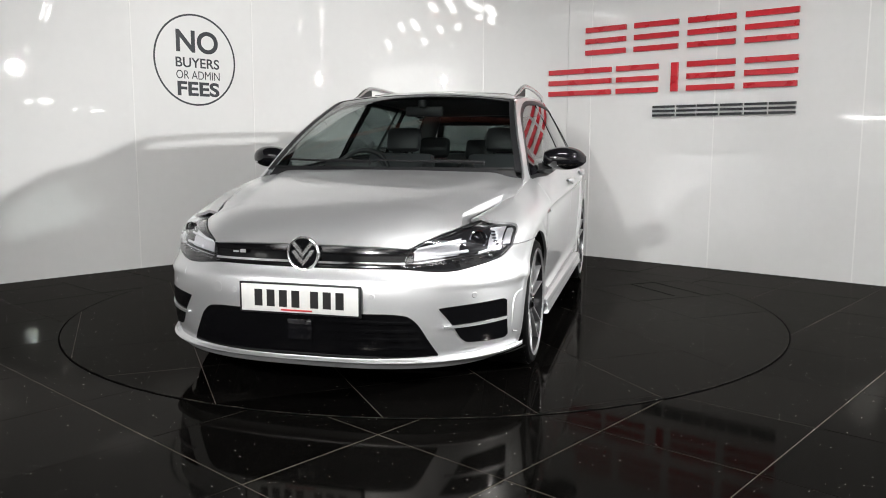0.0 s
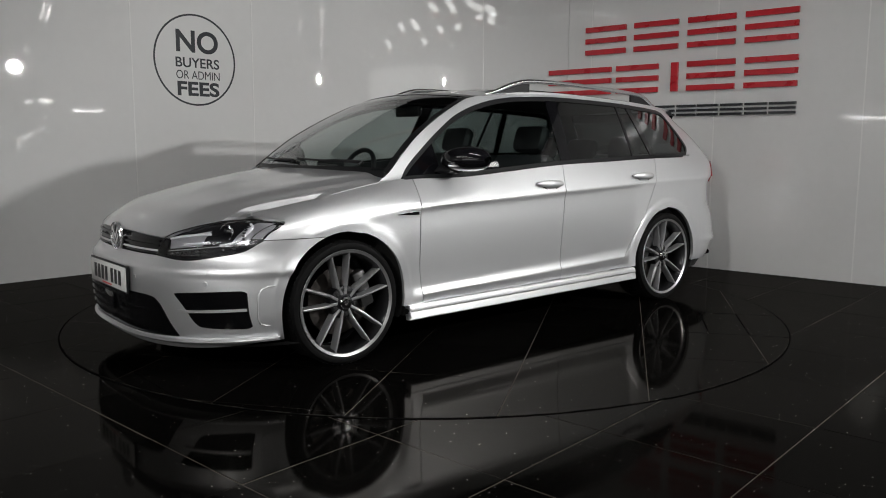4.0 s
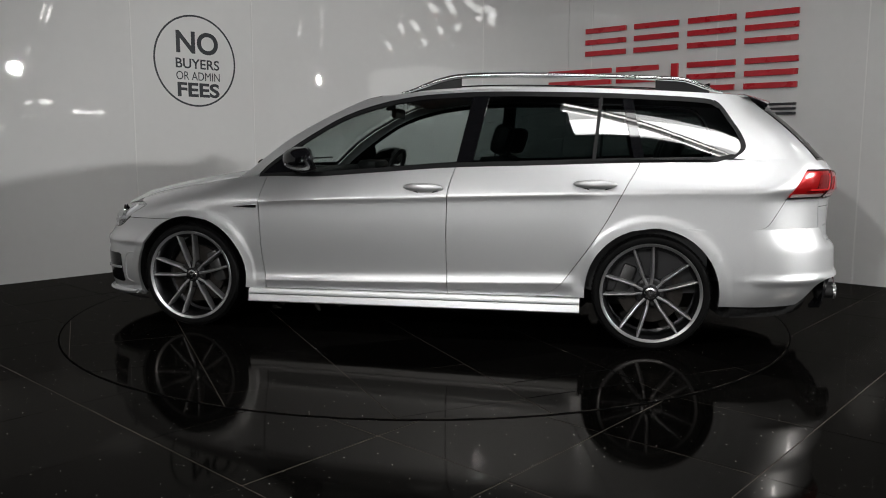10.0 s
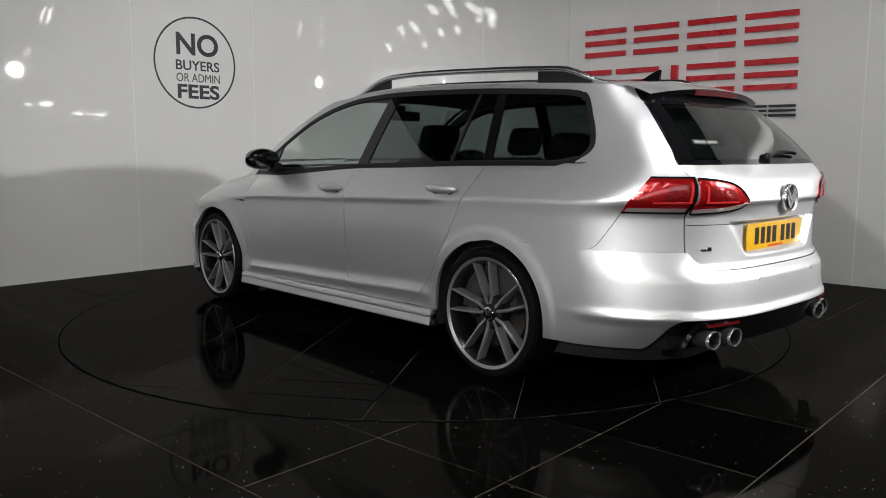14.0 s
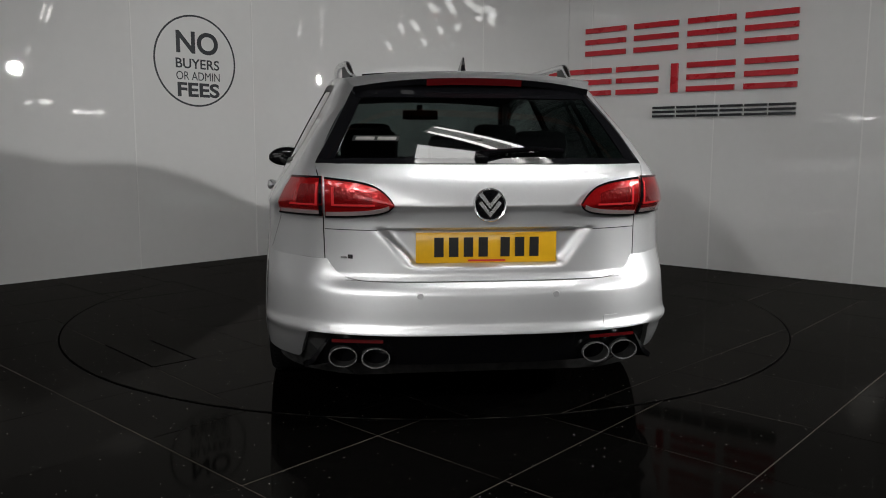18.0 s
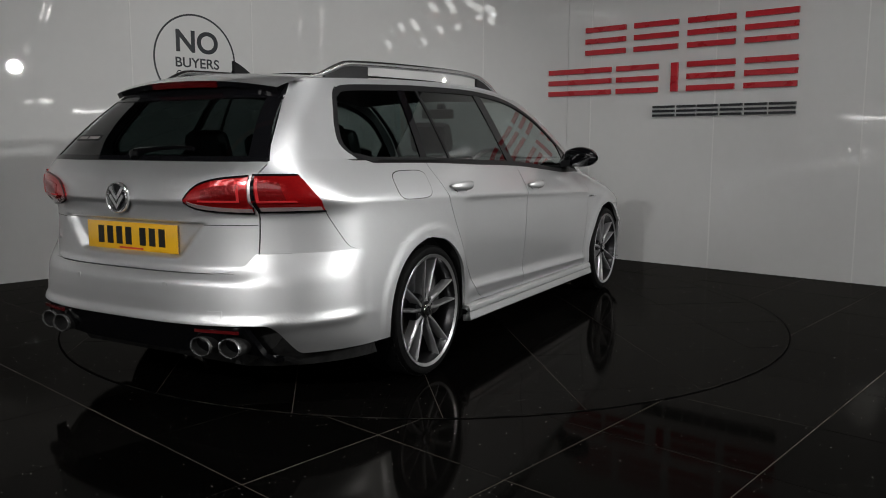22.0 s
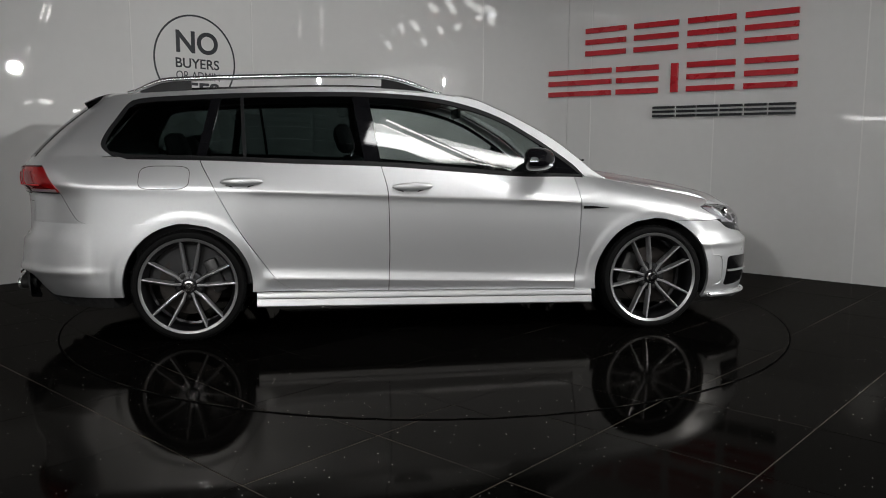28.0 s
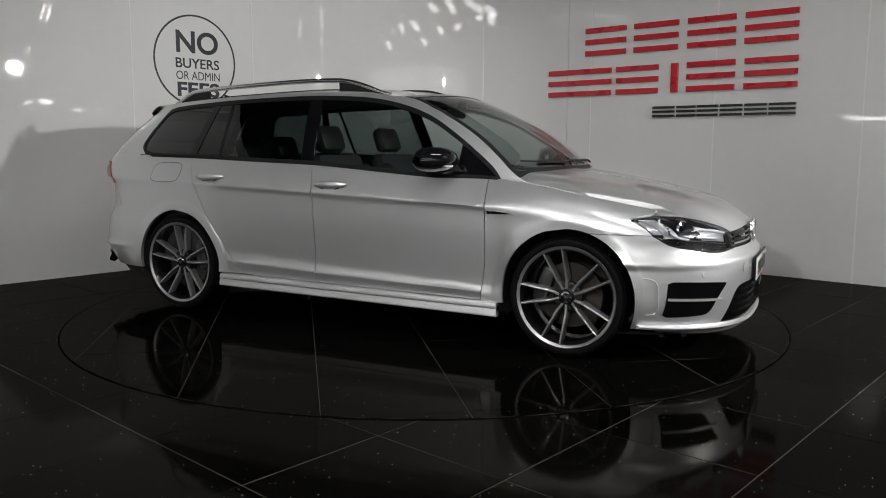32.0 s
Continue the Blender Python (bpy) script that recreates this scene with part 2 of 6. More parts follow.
def part(name, bm, mat, parent, label="", smooth=True, angle=40):
    """Link a bmesh as one mesh object under a thing or a part."""
    ob = new(name, finish(name, bm, mat, smooth, angle))
    ob.parent = parent
    if label:
        ob["label"] = label
    return ob


def thing(name, bm, mat, label, category, group="", kind="", smooth=True):
    return tagged(new(name, finish(name, bm, mat, smooth)), label, category, group, kind)


def root(name, label, category, group="", m=None):
    ob = new(name)
    ob.empty_display_size = 0.2
    if m:
        ob.matrix_world = m
    return tagged(ob, label, category, group)


class Curve:
    """A smooth line through (x, y) pairs that does not overshoot."""

    def __init__(self, pts):
        pts = sorted(pts)
        self.x = [p[0] for p in pts]
        self.y = [p[1] for p in pts]
        n = len(pts)
        d = [(self.y[i + 1] - self.y[i]) / (self.x[i + 1] - self.x[i]) for i in range(n - 1)]
        self.m = [d[0]] + [0.0 if d[i - 1] * d[i] <= 0 else 2 * d[i - 1] * d[i] / (d[i - 1] + d[i]) for i in range(1, n - 1)] + [d[-1]]

    def __call__(self, v):
        x, y = self.x, self.y
        if v <= x[0]:
            return y[0]
        if v >= x[-1]:
            return y[-1]
        i = 0
        while v > x[i + 1]:
            i += 1
        h = x[i + 1] - x[i]
        t = (v - x[i]) / h
        a, b = self.m[i] * h, self.m[i + 1] * h
        return y[i] * (1 + 2 * t) * (1 - t) ** 2 + a * t * (1 - t) ** 2 + y[i + 1] * t * t * (3 - 2 * t) + b * t * t * (t - 1)


def lerp(a, b, t):
    return a + (b - a) * t


def clamp(v, a=0.0, b=1.0):
    return max(a, min(b, v))


def ease(a, b, v):
    t = clamp((v - a) / (b - a))
    return t * t * (3 - 2 * t)


# ---- the hall ----
R_A, R_DIR = Vector((3.54, 0.73)), Vector((-0.755, 0.656)).normalized()
L_A, L_DIR = Vector((-3.29, 0.83)), Vector((0.698, 0.716)).normalized()
WALL_TOP = 3.6
CORNER_T = 2.09


def wall_line():
    """The show wall's plan, from the far left end round the rounded corner to the far right end: points and run length."""
    ls, rs = 4.41 - CORNER_T, 4.97 - CORNER_T
    a, b = L_A + L_DIR * ls, R_A + R_DIR * rs
    turn = math.atan2(L_DIR.y, L_DIR.x) - math.atan2(-R_DIR.y, -R_DIR.x)
    rad = CORNER_T / math.tan(turn / 2)
    n = Vector((L_DIR.y, -L_DIR.x))
    c = a + n * rad
    a0 = math.atan2(a.y - c.y, a.x - c.x)
    arc = [c + Vector((math.cos(a0 - turn * k / 40), math.sin(a0 - turn * k / 40))) * rad for k in range(41)]
    return ls, rs, arc


LS, RS, ARC = wall_line()


def wall_panel(name, pts, z0, z1, mat, parent):
    """One facing panel: a sheet 8 mm thick along plan points, with its front towards the table."""
    bm = bmesh.new()
    n = len(pts) - 1
    nor = []
    for i in range(n + 1):
        t = (pts[min(i + 1, n)] - pts[max(i - 1, 0)]).normalized()
        nor.append(Vector((t.y, -t.x)))
    rows = []
    for off in (0.0, -0.008):
        rows.append([(bm.verts.new((*(p + q * off), z0)), bm.verts.new((*(p + q * off), z1))) for p, q in zip(pts, nor)])
    f, b = rows
    for i in range(n):
        bm.faces.new((f[i][0], f[i + 1][0], f[i + 1][1], f[i][1]))
        bm.faces.new((b[i + 1][0], b[i][0], b[i][1], b[i + 1][1]))
        bm.faces.new((f[i][1], f[i + 1][1], b[i + 1][1], b[i][1]))
        bm.faces.new((f[i + 1][0], f[i][0], b[i][0], b[i + 1][0]))
    for k in (0, n):
        bm.faces.new((f[k][0], f[k][1], b[k][1], b[k][0]))
    ob = part(name, bm, mat, parent, smooth=n > 1)
    return ob


def show_wall():
    """Backing wall with butt-jointed gloss panels, each a piece."""
    def backing(name, pts):
        bm = bmesh.new()
        n = len(pts) - 1
        nor = [Vector(((pts[min(i + 1, n)] - pts[max(i - 1, 0)]).y, -(pts[min(i + 1, n)] - pts[max(i - 1, 0)]).x)).normalized() for i in range(n + 1)]
        f = [(bm.verts.new((*(p - q * 0.0105), -0.02)), bm.verts.new((*(p - q * 0.0105), WALL_TOP))) for p, q in zip(pts, nor)]
        b = [(bm.verts.new((*(p - q * 0.12), -0.02)), bm.verts.new((*(p - q * 0.12), WALL_TOP))) for p, q in zip(pts, nor)]
        for i in range(n):
            bm.faces.new((f[i][0], f[i + 1][0], f[i + 1][1], f[i][1]))
            bm.faces.new((b[i + 1][0], b[i][0], b[i][1], b[i + 1][1]))
            bm.faces.new((f[i][1], f[i + 1][1], b[i + 1][1], b[i][1]))
        for k in (0, n):
            bm.faces.new((f[k][0], f[k][1], b[k][1], b[k][0]))
        return tagged(new(name, finish(name, bm, SEAM)), "wall clad in glossy white panels behind the turntable", "wall", kind="structure")

    left = backing("wall_west", [L_A + L_DIR * s for s in (-3.6, LS)])
    back = backing("wall_north", ARC)
    right = backing("wall_east", [R_A + R_DIR * s for s in (RS, -3.4)])
    g = 0.0035
    seams = [-3.6, -2.43, -1.25, -0.06, 1.13, LS]
    for a, b in zip(seams, seams[1:]):
        wall_panel("wall_panel", [L_A + L_DIR * (a + g), L_A + L_DIR * (b - (g if b < LS else 0.0))], 0.0, WALL_TOP, WALL, left)
    wall_panel("wall_panel", ARC[:30], 0.0, WALL_TOP, WALL, back)
    wall_panel("wall_panel", ARC[29:], 0.0, WALL_TOP, WALL, back)
    seams = [RS, 2.62, 1.41, 0.24, -0.96, -2.15, -3.4]
    for a, b in zip(seams, seams[1:]):
        wall_panel("wall_panel", [R_A + R_DIR * (a - g), R_A + R_DIR * (b + g)], 0.0, WALL_TOP, WALL, right)


show_wall()
STRIP = material("joint_strip_white", (0.74, 0.74, 0.73), 0.25, grain=(20, 0.03))


def on_right(s, z, out=0.0):
    n = Vector((-R_DIR.y, R_DIR.x))
    n = n if n.dot(-R_A) > 0 else -n
    p = R_A + R_DIR * s + n * out
    return Vector((p.x, p.y, z))


def on_left(s, z, out=0.0):
    n = Vector((L_DIR.y, -L_DIR.x))
    p = L_A + L_DIR * s + n * out
    return Vector((p.x, p.y, z))


def joint_strips():
    """Slim white cover strips over the panel joints."""
    for wall, at, seams in (("wall_west", on_left, (-2.43, -1.25, -0.06, 1.13, 2.32)), ("wall_east", on_right, (2.62, 1.41, 0.24, -0.96, -2.15))):
        for s in seams:
            bm = bmesh.new()
            h = 0.0055
            prism(bm, [(s - h, 0.0), (s + h, 0.0), (s + h, WALL_TOP), (s - h, WALL_TOP)], lambda p: at(p[0], p[1], 0.003), lambda p: at(p[0], p[1], -0.006))
            part("joint_strip", bm, STRIP, bpy.data.objects[wall], smooth=False)
    # the joint in the middle of the rounded corner
    t = (ARC[30] - ARC[28]).normalized()
    n = Vector((t.y, -t.x))
    bm = bmesh.new()
    prism(bm, [(-0.0055, 0.0), (0.0055, 0.0), (0.0055, WALL_TOP), (-0.0055, WALL_TOP)], lambda p: Vector((*(ARC[29] + t * p[0] + n * 0.004), p[1])), lambda p: Vector((*(ARC[29] + t * p[0] - n * 0.006), p[1])))
    part("joint_strip", bm, STRIP, bpy.data.objects["wall_north"], smooth=False)


joint_strips()


def access_panel():
    """A low flush door in the white wall, with a slim frame."""
    bm = bmesh.new()
    prism(bm, [(2.645, 0.15), (2.87, 0.15), (2.87, 0.752), (2.645, 0.752)], lambda p: on_right(p[0], p[1], 0.003), lambda p: on_right(p[0], p[1], 0.0005))
    r = thing("access_panel", bm, SEAM, "low white access panel set in the wall near the corner", "panel", smooth=False)
    bm = bmesh.new()
    prism(bm, [(2.650, 0.156), (2.865, 0.156), (2.865, 0.747), (2.650, 0.747)], lambda p: on_right(p[0], p[1], 0.009), lambda p: on_right(p[0], p[1], 0.003))
    part("panel_door", bm, WALL, r, smooth=False)


access_panel()


def sign_blocks():
    """The dealer's name as plain raised blocks of each character's size: three bars a character, in two red rows and a black row."""
    rows = [("red raised sign block of the dealer's wall sign", SIGN_RED, 1.927, 2.183, 0.046, [(2.677, 2.262), (2.176, 1.755), (1.668, 1.250), (1.171, 0.747)]),
            ("red raised sign block of the dealer's wall sign", SIGN_RED, 1.556, 1.808, 0.046, [(3.08, 2.40), (2.344, 1.930), (1.807, 1.744), (1.662, 1.241), (1.161, 0.734)]),
            ("black raised sign block of the dealer's wall sign", SIGN_BLACK, 1.338, 1.434, 0.020, [(1.969, 1.764), (1.742, 1.572), (1.556, 1.372), (1.352, 1.164), (1.144, 0.962), (0.945, 0.734)])]
    sign = root("wall_sign", "dealer sign of red and black raised acrylic bars", "sign")
    for label, mat, z0, z1, th, spans in rows:
        for a, b in spans:
            bm = bmesh.new()
            if a - b < 0.1:
                bars = [(a, b, z0, z1)]
            else:
                h = z1 - z0
                mid = (z0 + z1) / 2
                bars = [(a, b, z1 - th, z1), (a, b, mid - th / 2, mid + th / 2), (a, b, z0, z0 + th)]
            for s0, s1, za, zb_ in bars:
                prism(bm, [(s0, za), (s1, za), (s1, zb_), (s0, zb_)], lambda p: on_right(p[0], p[1], 0.03), lambda p: on_right(p[0], p[1], 0.004))
            part("sign_block", bm, mat, sign, label, smooth=False)


sign_blocks()


def words(name, body, size, s, z, mat, bold, parent, width):
    """A word of cut vinyl on the left wall, centred at s and resting on z, set to the given width."""
    c = bpy.data.curves.new(name, "FONT")
    c.body, c.size, c.align_x, c.extrude, c.offset = body, size, "CENTER", 0.0006, bold
    ob = bpy.data.objects.new(name, c)
    scene.collection.objects.link(ob)
    me = bpy.data.meshes.new_from_object(ob.evaluated_get(bpy.context.evaluated_depsgraph_get()))
    bpy.data.objects.remove(ob)
    bpy.data.curves.remove(c)
    xs = [v.co.x for v in me.vertices]
    ys = [v.co.y for v in me.vertices]
    kx, ky = width / (max(xs) - min(xs)), size / (max(ys) - min(ys))
    mx = (max(xs) + min(xs)) / 2
    for v in me.vertices:
        v.co = on_left(s + (v.co.x - mx) * kx, z + (v.co.y - min(ys)) * ky, 0.0015 + v.co.z)
    me.materials.clear()
    me.materials.append(mat)
    ob = new(name, me)
    ob.parent = parent
    return ob


def decal():
    bm = bmesh.new()
    n = 96
    cs, cz = 1.725, 1.822
    ring = [[bm.verts.new(on_left(cs + r * math.cos(2 * math.pi * k / n), cz + r * math.sin(2 * math.pi * k / n), o)) for k in range(n)] for r, o in ((0.403, 0.0005), (0.403, 0.002), (0.387, 0.002), (0.387, 0.0005))]
    for i in range(3):
        for k in range(n):
            bm.faces.new((ring[i][k], ring[i][(k + 1) % n], ring[i + 1][(k + 1) % n], ring[i + 1][k]))
    d = thing("wall_decal", bm, DECAL, "round black vinyl notice reading NO BUYERS OR ADMIN FEES", "notice")
    words("word", "NO", 0.197, 1.745, 1.885, DECAL, 0.005, d, 0.415)
    words("word", "BUYERS", 0.088, 1.743, 1.754, DECAL, 0.0015, d, 0.43)
    words("word", "OR ADMIN", 0.074, 1.745, 1.653, DECAL, 0.0, d, 0.43)
    words("word", "FEES", 0.128, 1.745, 1.504, DECAL, 0.004, d, 0.415)


decal()


def hall():
    """The rest of the hall: floor slab, roof with rafters, roof lights, and far walls and a glowing panel added out of
    view.
    """
    bm = bmesh.new()
    box(bm, 4, -6.5, -0.1016, 29, 26, 0.2)
    tagged(new("floor", finish("floor", bm, GROUT, False)), "polished black quartz tiled showroom floor", "floor", kind="structure")
    # outer walls out of view, added and kept pale to throw light back
    for name, c, sz in (("wall_south", (4, -19.1, 0.95), (28, 0.2, 1.9)), ("wall_south_head", (4, -19.1, 4.55), (28, 0.2, 0.9)), ("wall_hall_west", (-10, -6.5, 2.5), (0.2, 25, 5)), ("wall_hall_east", (18, -6.5, 2.5), (0.2, 25, 5)),
                        ("wall_hall_north", (4, 6.1, 2.5), (28, 0.2, 5))):
        bm = bmesh.new()
        box(bm, *c, *sz)
        tagged(new(name, finish(name, bm, HALL_WALL, False)), "unseen plain grey wall added to close the hall", "wall", kind="structure")
    bm = bmesh.new()
    for k in range(157):
        y = -19 + k * 0.16
        box(bm, 4, y, 4.46 + (0.02 if k % 2 else 0), 28, 0.165, 0.05)
    tagged(new("ceiling", finish("ceiling", bm, ROOF_SHEET, False)), "ribbed grey roof sheeting", "ceiling", kind="structure")
    rafter = None
    for k in range(8):
        y = -18.8 + k * 3.4
        if rafter is None:
            bm = bmesh.new()
            box(bm, 4, 0, 0.10, 27.6, 0.14, 0.012)
            box(bm, 4, 0, -0.10, 27.6, 0.14, 0.012)
            box(bm, 4, 0, 0, 27.6, 0.01, 0.2)
            rafter = thing("roof_beam", bm, STEEL_RED, "red oxide painted steel roof beam under the ceiling", "beam", "roof beams", smooth=False)
            rafter.matrix_world = pose(0, y, 4.32)
        else:
            copy_thing(rafter, pose(0, y, 4.32))
    # unseen glowing panel in slim frames, added behind the tripod as soft fill
    bm = bmesh.new()
    for x in [-9 + 1.5 * i for i in range(13)]:
        box(bm, x, -19.05, 3.0, 0.08, 0.12, 2.2)
    for z in (1.93, 4.07):
        box(bm, 0, -19.05, z, 18, 0.12, 0.06)
    fill_frame = tagged(new("window_1", finish("window_1", bm, LAMP_CASE, False)), "added glowing fill panel with slim grey frames", "window", kind="structure")
    bm = bmesh.new()
    box(bm, 0, -19.16, 3.0, 17.9, 0.02, 2.2)
    part("daylight", bm, FILL_PANE, fill_frame, smooth=False)
    pane = None
    for x, y, q in ((1.5, -2.95, -5), (-2.6, -7.55, 60), (-1.55, -8.65, 66), (0.3, -10.6, 72), (1.55, -11.85, 78), (3.9, -14.7, 84), (-3.85, -9.7, 62), (-0.72, -13.9, 72), (-2.85, -12.2, 62), (-4.7, -7.15, 30), (-5.75, -6.45, 42),
                    (-6.0, -9.0, 56), (-7.0, -8.0, 56), (7.9, -16.4, 80), (4.6, -1.35, 72), (5.05, -1.15, 72)):
        m = pose(x, y, 4.415, 0, 0, q) @ Matrix.Diagonal((0.30, 0.45, 1, 1) if x > 4 and y > -2 else (1, 1, 1, 1))
        if pane is None:
            bm = bmesh.new()
            box(bm, 0, 0, 0, 2.5, 0.52, 0.03, 0.005)
            pane = thing("roof_light", bm, ROOF_PANE, "bright daylight roof light panel in the ceiling", "skylight", "roof lights", smooth=False)
            pane.matrix_world = m
        else:
            copy_thing(pane, m)
    # slim glowing strips added on the far walls for bright dashes mirrored in the gloss panels
    for x, y, z, wide, tall in ((17.86, -6.65, 2.19, 1.0, 0.05), (17.86, -7.05, 2.22, 0.22, 0.09), (17.86, -8.1, 2.54, 0.30, 0.10), (17.86, -8.67, 2.53, 0.24, 0.04), (-9.86, -9.2, 1.84, 1.4, 0.05)):
        bm = bmesh.new()
        box(bm, x, y, z, 0.05, wide, tall, 0.008)
        thing("wall_lamp", bm, TUBE, "slim glowing strip added on the far hall wall", "lamp", "wall lamps", smooth=False)


hall()


def batten(m):
    r = root("light_batten", "white twin tube light batten hung from the roof", "lamp", "light battens")
    bm = bmesh.new()
    box(bm, 0, 0, 0.04, 2.3, 0.16, 0.05, 0.005)
    part("casing", bm, LAMP_CASE, r, smooth=False)
    for y in (-0.06, 0.06):
        bm = bmesh.new()
        tube(bm, [(-1.12, y, 0), (1.12, y, 0)], 0.016, 8)
        part("tube", bm, TUBE, r)
    for x in (-0.8, 0.8):
        bm = bmesh.new()
        tube(bm, [(x, 0, 0.06), (x, 0, 0.54)], 0.003, 5)
        part("hanger", bm, LAMP_CASE, r)
    r.matrix_world = m
    return r


first = batten(pose(6.2, -4.35, 3.9, 0, 0, -44))
for x, y, a in ((8.8, -6.8, -44), (12.6, -10.5, -44), (8.5, -3.85, -27), (15.6, -7.6, -27), (16.6, -9.6, -35), (1.35, -2.68, -23)):
    copy_thing(first, pose(x, y, 3.9, 0, 0, a))


def spot_head(e, t):
    r = root("spotlight", "small track spotlight aimed at the turntable", "lamp", "spotlights")
    bm = bmesh.new()
    lathe(bm, [(0.02, -0.16), (0.055, -0.15), (0.06, 0.0), (0.052, 0.0)], 20, pose(0, 0, 0, -90, 0, 0))
    part("housing", bm, LAMP_CASE, r)
    bm = bmesh.new()
    lathe(bm, [(0.001, -0.012), (0.05, -0.012)], 20, pose(0, 0, 0, -90, 0, 0))
    part("lens", bm, SPOT_LENS, r)
    bm = bmesh.new()
    tube(bm, [(0, 0.03, 0.1), (0, 2.0, 0.75)], 0.006, 6)
    part("stem", bm, LAMP_CASE, r)
    way = (Vector(t) - Vector(e)).normalized()
    r.matrix_world = look(tuple(Vector(e) - way * 0.08), t)
    return r


for e, t, w, r in SPOTS:
    spot_head(e, t)


# ---- turntable ----
TABLE_R = 2.237
TABLE_Z = 0.004


def clip(poly, a, b, c):
    """Keep the side a*x + b*y <= c of a convex polygon."""
    out = []
    for i, p in enumerate(poly):
        q = poly[(i + 1) % len(poly)]
        dp, dq = a * p[0] + b * p[1] - c, a * q[0] + b * q[1] - c
        if dp <= 0:
            out.append(p)
        if dp * dq < 0:
            t = dp / (dp - dq)
            out.append((p[0] + (q[0] - p[0]) * t, p[1] + (q[1] - p[1]) * t))
    return out


def turntable():
    r = root("turntable", "round car turntable tiled in polished black, flush with the floor", "turntable")
    bm = bmesh.new()
    lathe(bm, [(0.001, TABLE_Z - 0.0013), (TABLE_R - 0.006, TABLE_Z - 0.0013), (TABLE_R - 0.006, 0.0005), (0.001, 0.0005)], 160, pose(0, 0, 0, 90, 0, 0))
    part("table_plate", bm, GROUT, r, smooth=False)
    bm = bmesh.new()
    lathe(bm, [(TABLE_R - 0.006, 0.0006), (TABLE_R - 0.006, 0.0024), (TABLE_R + 0.003, 0.0024), (TABLE_R + 0.003, 0.0006)], 160, pose(0, 0, 0, 90, 0, 0), close=True)
    part("rim_gap", bm, GAP, r, "dark gap round the table's edge", smooth=False)
    ang, T, g = radians(37), 0.59, 0.0018
    ox, oy = -1.338, 1.476
    ca, sa = math.cos(ang), math.sin(ang)
    for i in range(-9, 10):
        for j in range(-9, 10):
            sq = [(i * T + g, j * T + g), ((i + 1) * T - g, j * T + g), ((i + 1) * T - g, (j + 1) * T - g), (i * T + g, (j + 1) * T - g)]
            poly = [(ox + x * ca - y * sa, oy + x * sa + y * ca) for x, y in sq]
            for k in range(72):
                a = 2 * math.pi * k / 72
                poly = clip(poly, math.cos(a), math.sin(a), TABLE_R - 0.0075)
                if len(poly) < 3:
                    break
            if len(poly) < 3:
                continue
            bm = bmesh.new()
            lift, tx, ty = random.uniform(-0.0003, 0.0003), random.gauss(0, 0.0011), random.gauss(0, 0.0011)
            mid = (sum(p[0] for p in poly) / len(poly), sum(p[1] for p in poly) / len(poly))
            prism(bm, poly, lambda p: Vector((*p, TABLE_Z + lift + tx * (p[0] - mid[0]) + ty * (p[1] - mid[1]))), lambda p: Vector((*p, TABLE_Z - 0.002)))
            part("tile", bm, TILE, r, smooth=False)
    # service hatch: a slot of dark joints along one tile's edge
    e1, e2, w = Vector((ca, sa)), Vector((sa, -ca)), 0.004
    o = Vector((ox, oy))
    for p, q, d in ((o, o + e1 * 0.59, e2), (o + e2 * 0.22, o + e2 * 0.22 + e1 * 0.52, e2), (o, o + e2 * 0.22, e1)):
        bm = bmesh.new()
        prism(bm, [tuple(p - d * w), tuple(q - d * w), tuple(q + d * w), tuple(p + d * w)], lambda v: Vector((*v, TABLE_Z + 0.0009)), lambda v: Vector((*v, TABLE_Z - 0.001)))
        part("hatch_gap", bm, GAP, r, "dark joint of a service hatch", smooth=False)
    return r


TURNTABLE = turntable()


# ---- the car: x forward, y to its left, z up, origin on the ground midway between the axles ----
AXLE_F, AXLE_R, HUB_Z = 1.315, -1.315, 0.305
ARCH_F, ARCH_R = 0.350, 0.342

X_FRONT = Curve([(0.12, 1.98), (0.16, 2.085), (0.19, 2.125), (0.25, 2.135), (0.35, 2.142), (0.45, 2.146), (0.50, 2.14), (0.535, 2.115), (0.565, 2.098), (0.62, 2.088), (0.66, 2.072), (0.70, 2.035), (0.735, 1.99), (0.80, 1.88)])
X_REAR = Curve([(0.16, -2.16), (0.22, -2.21), (0.30, -2.275), (0.355, -2.315), (0.385, -2.345), (0.42, -2.333), (0.48, -2.330), (0.528, -2.327), (0.545, -2.320), (0.575, -2.296), (0.60, -2.285), (0.66, -2.284), (0.755, -2.287), (0.825, -2.293), (0.846, -2.305), (0.866, -2.300), (0.93, -2.272), (1.00, -2.212), (1.15, -2.075), (1.33, -1.88)])
BELT_Z = Curve([(2.12, 0.645), (2.0, 0.675), (1.9, 0.703), (1.70, 0.752), (1.5, 0.795), (1.3, 0.832), (1.1, 0.868), (0.87, 0.897), (0.515, 0.911), (0.2, 0.934), (-0.267, 0.967), (-0.728, 0.982), (-1.247, 0.999), (-1.66, 1.004), (-2.3, 1.005)])
BELT_W = Curve([(2.1, 0.66), (1.9, 0.73), (1.70, 0.762), (1.5, 0.764), (1.3, 0.762), (1.1, 0.763), (0.87, 0.772), (0.5, 0.80), (0, 0.812), (-0.5, 0.81), (-0.9, 0.798), (-1.4, 0.768), (-1.75, 0.728), (-2.0, 0.69), (-2.25, 0.645)])
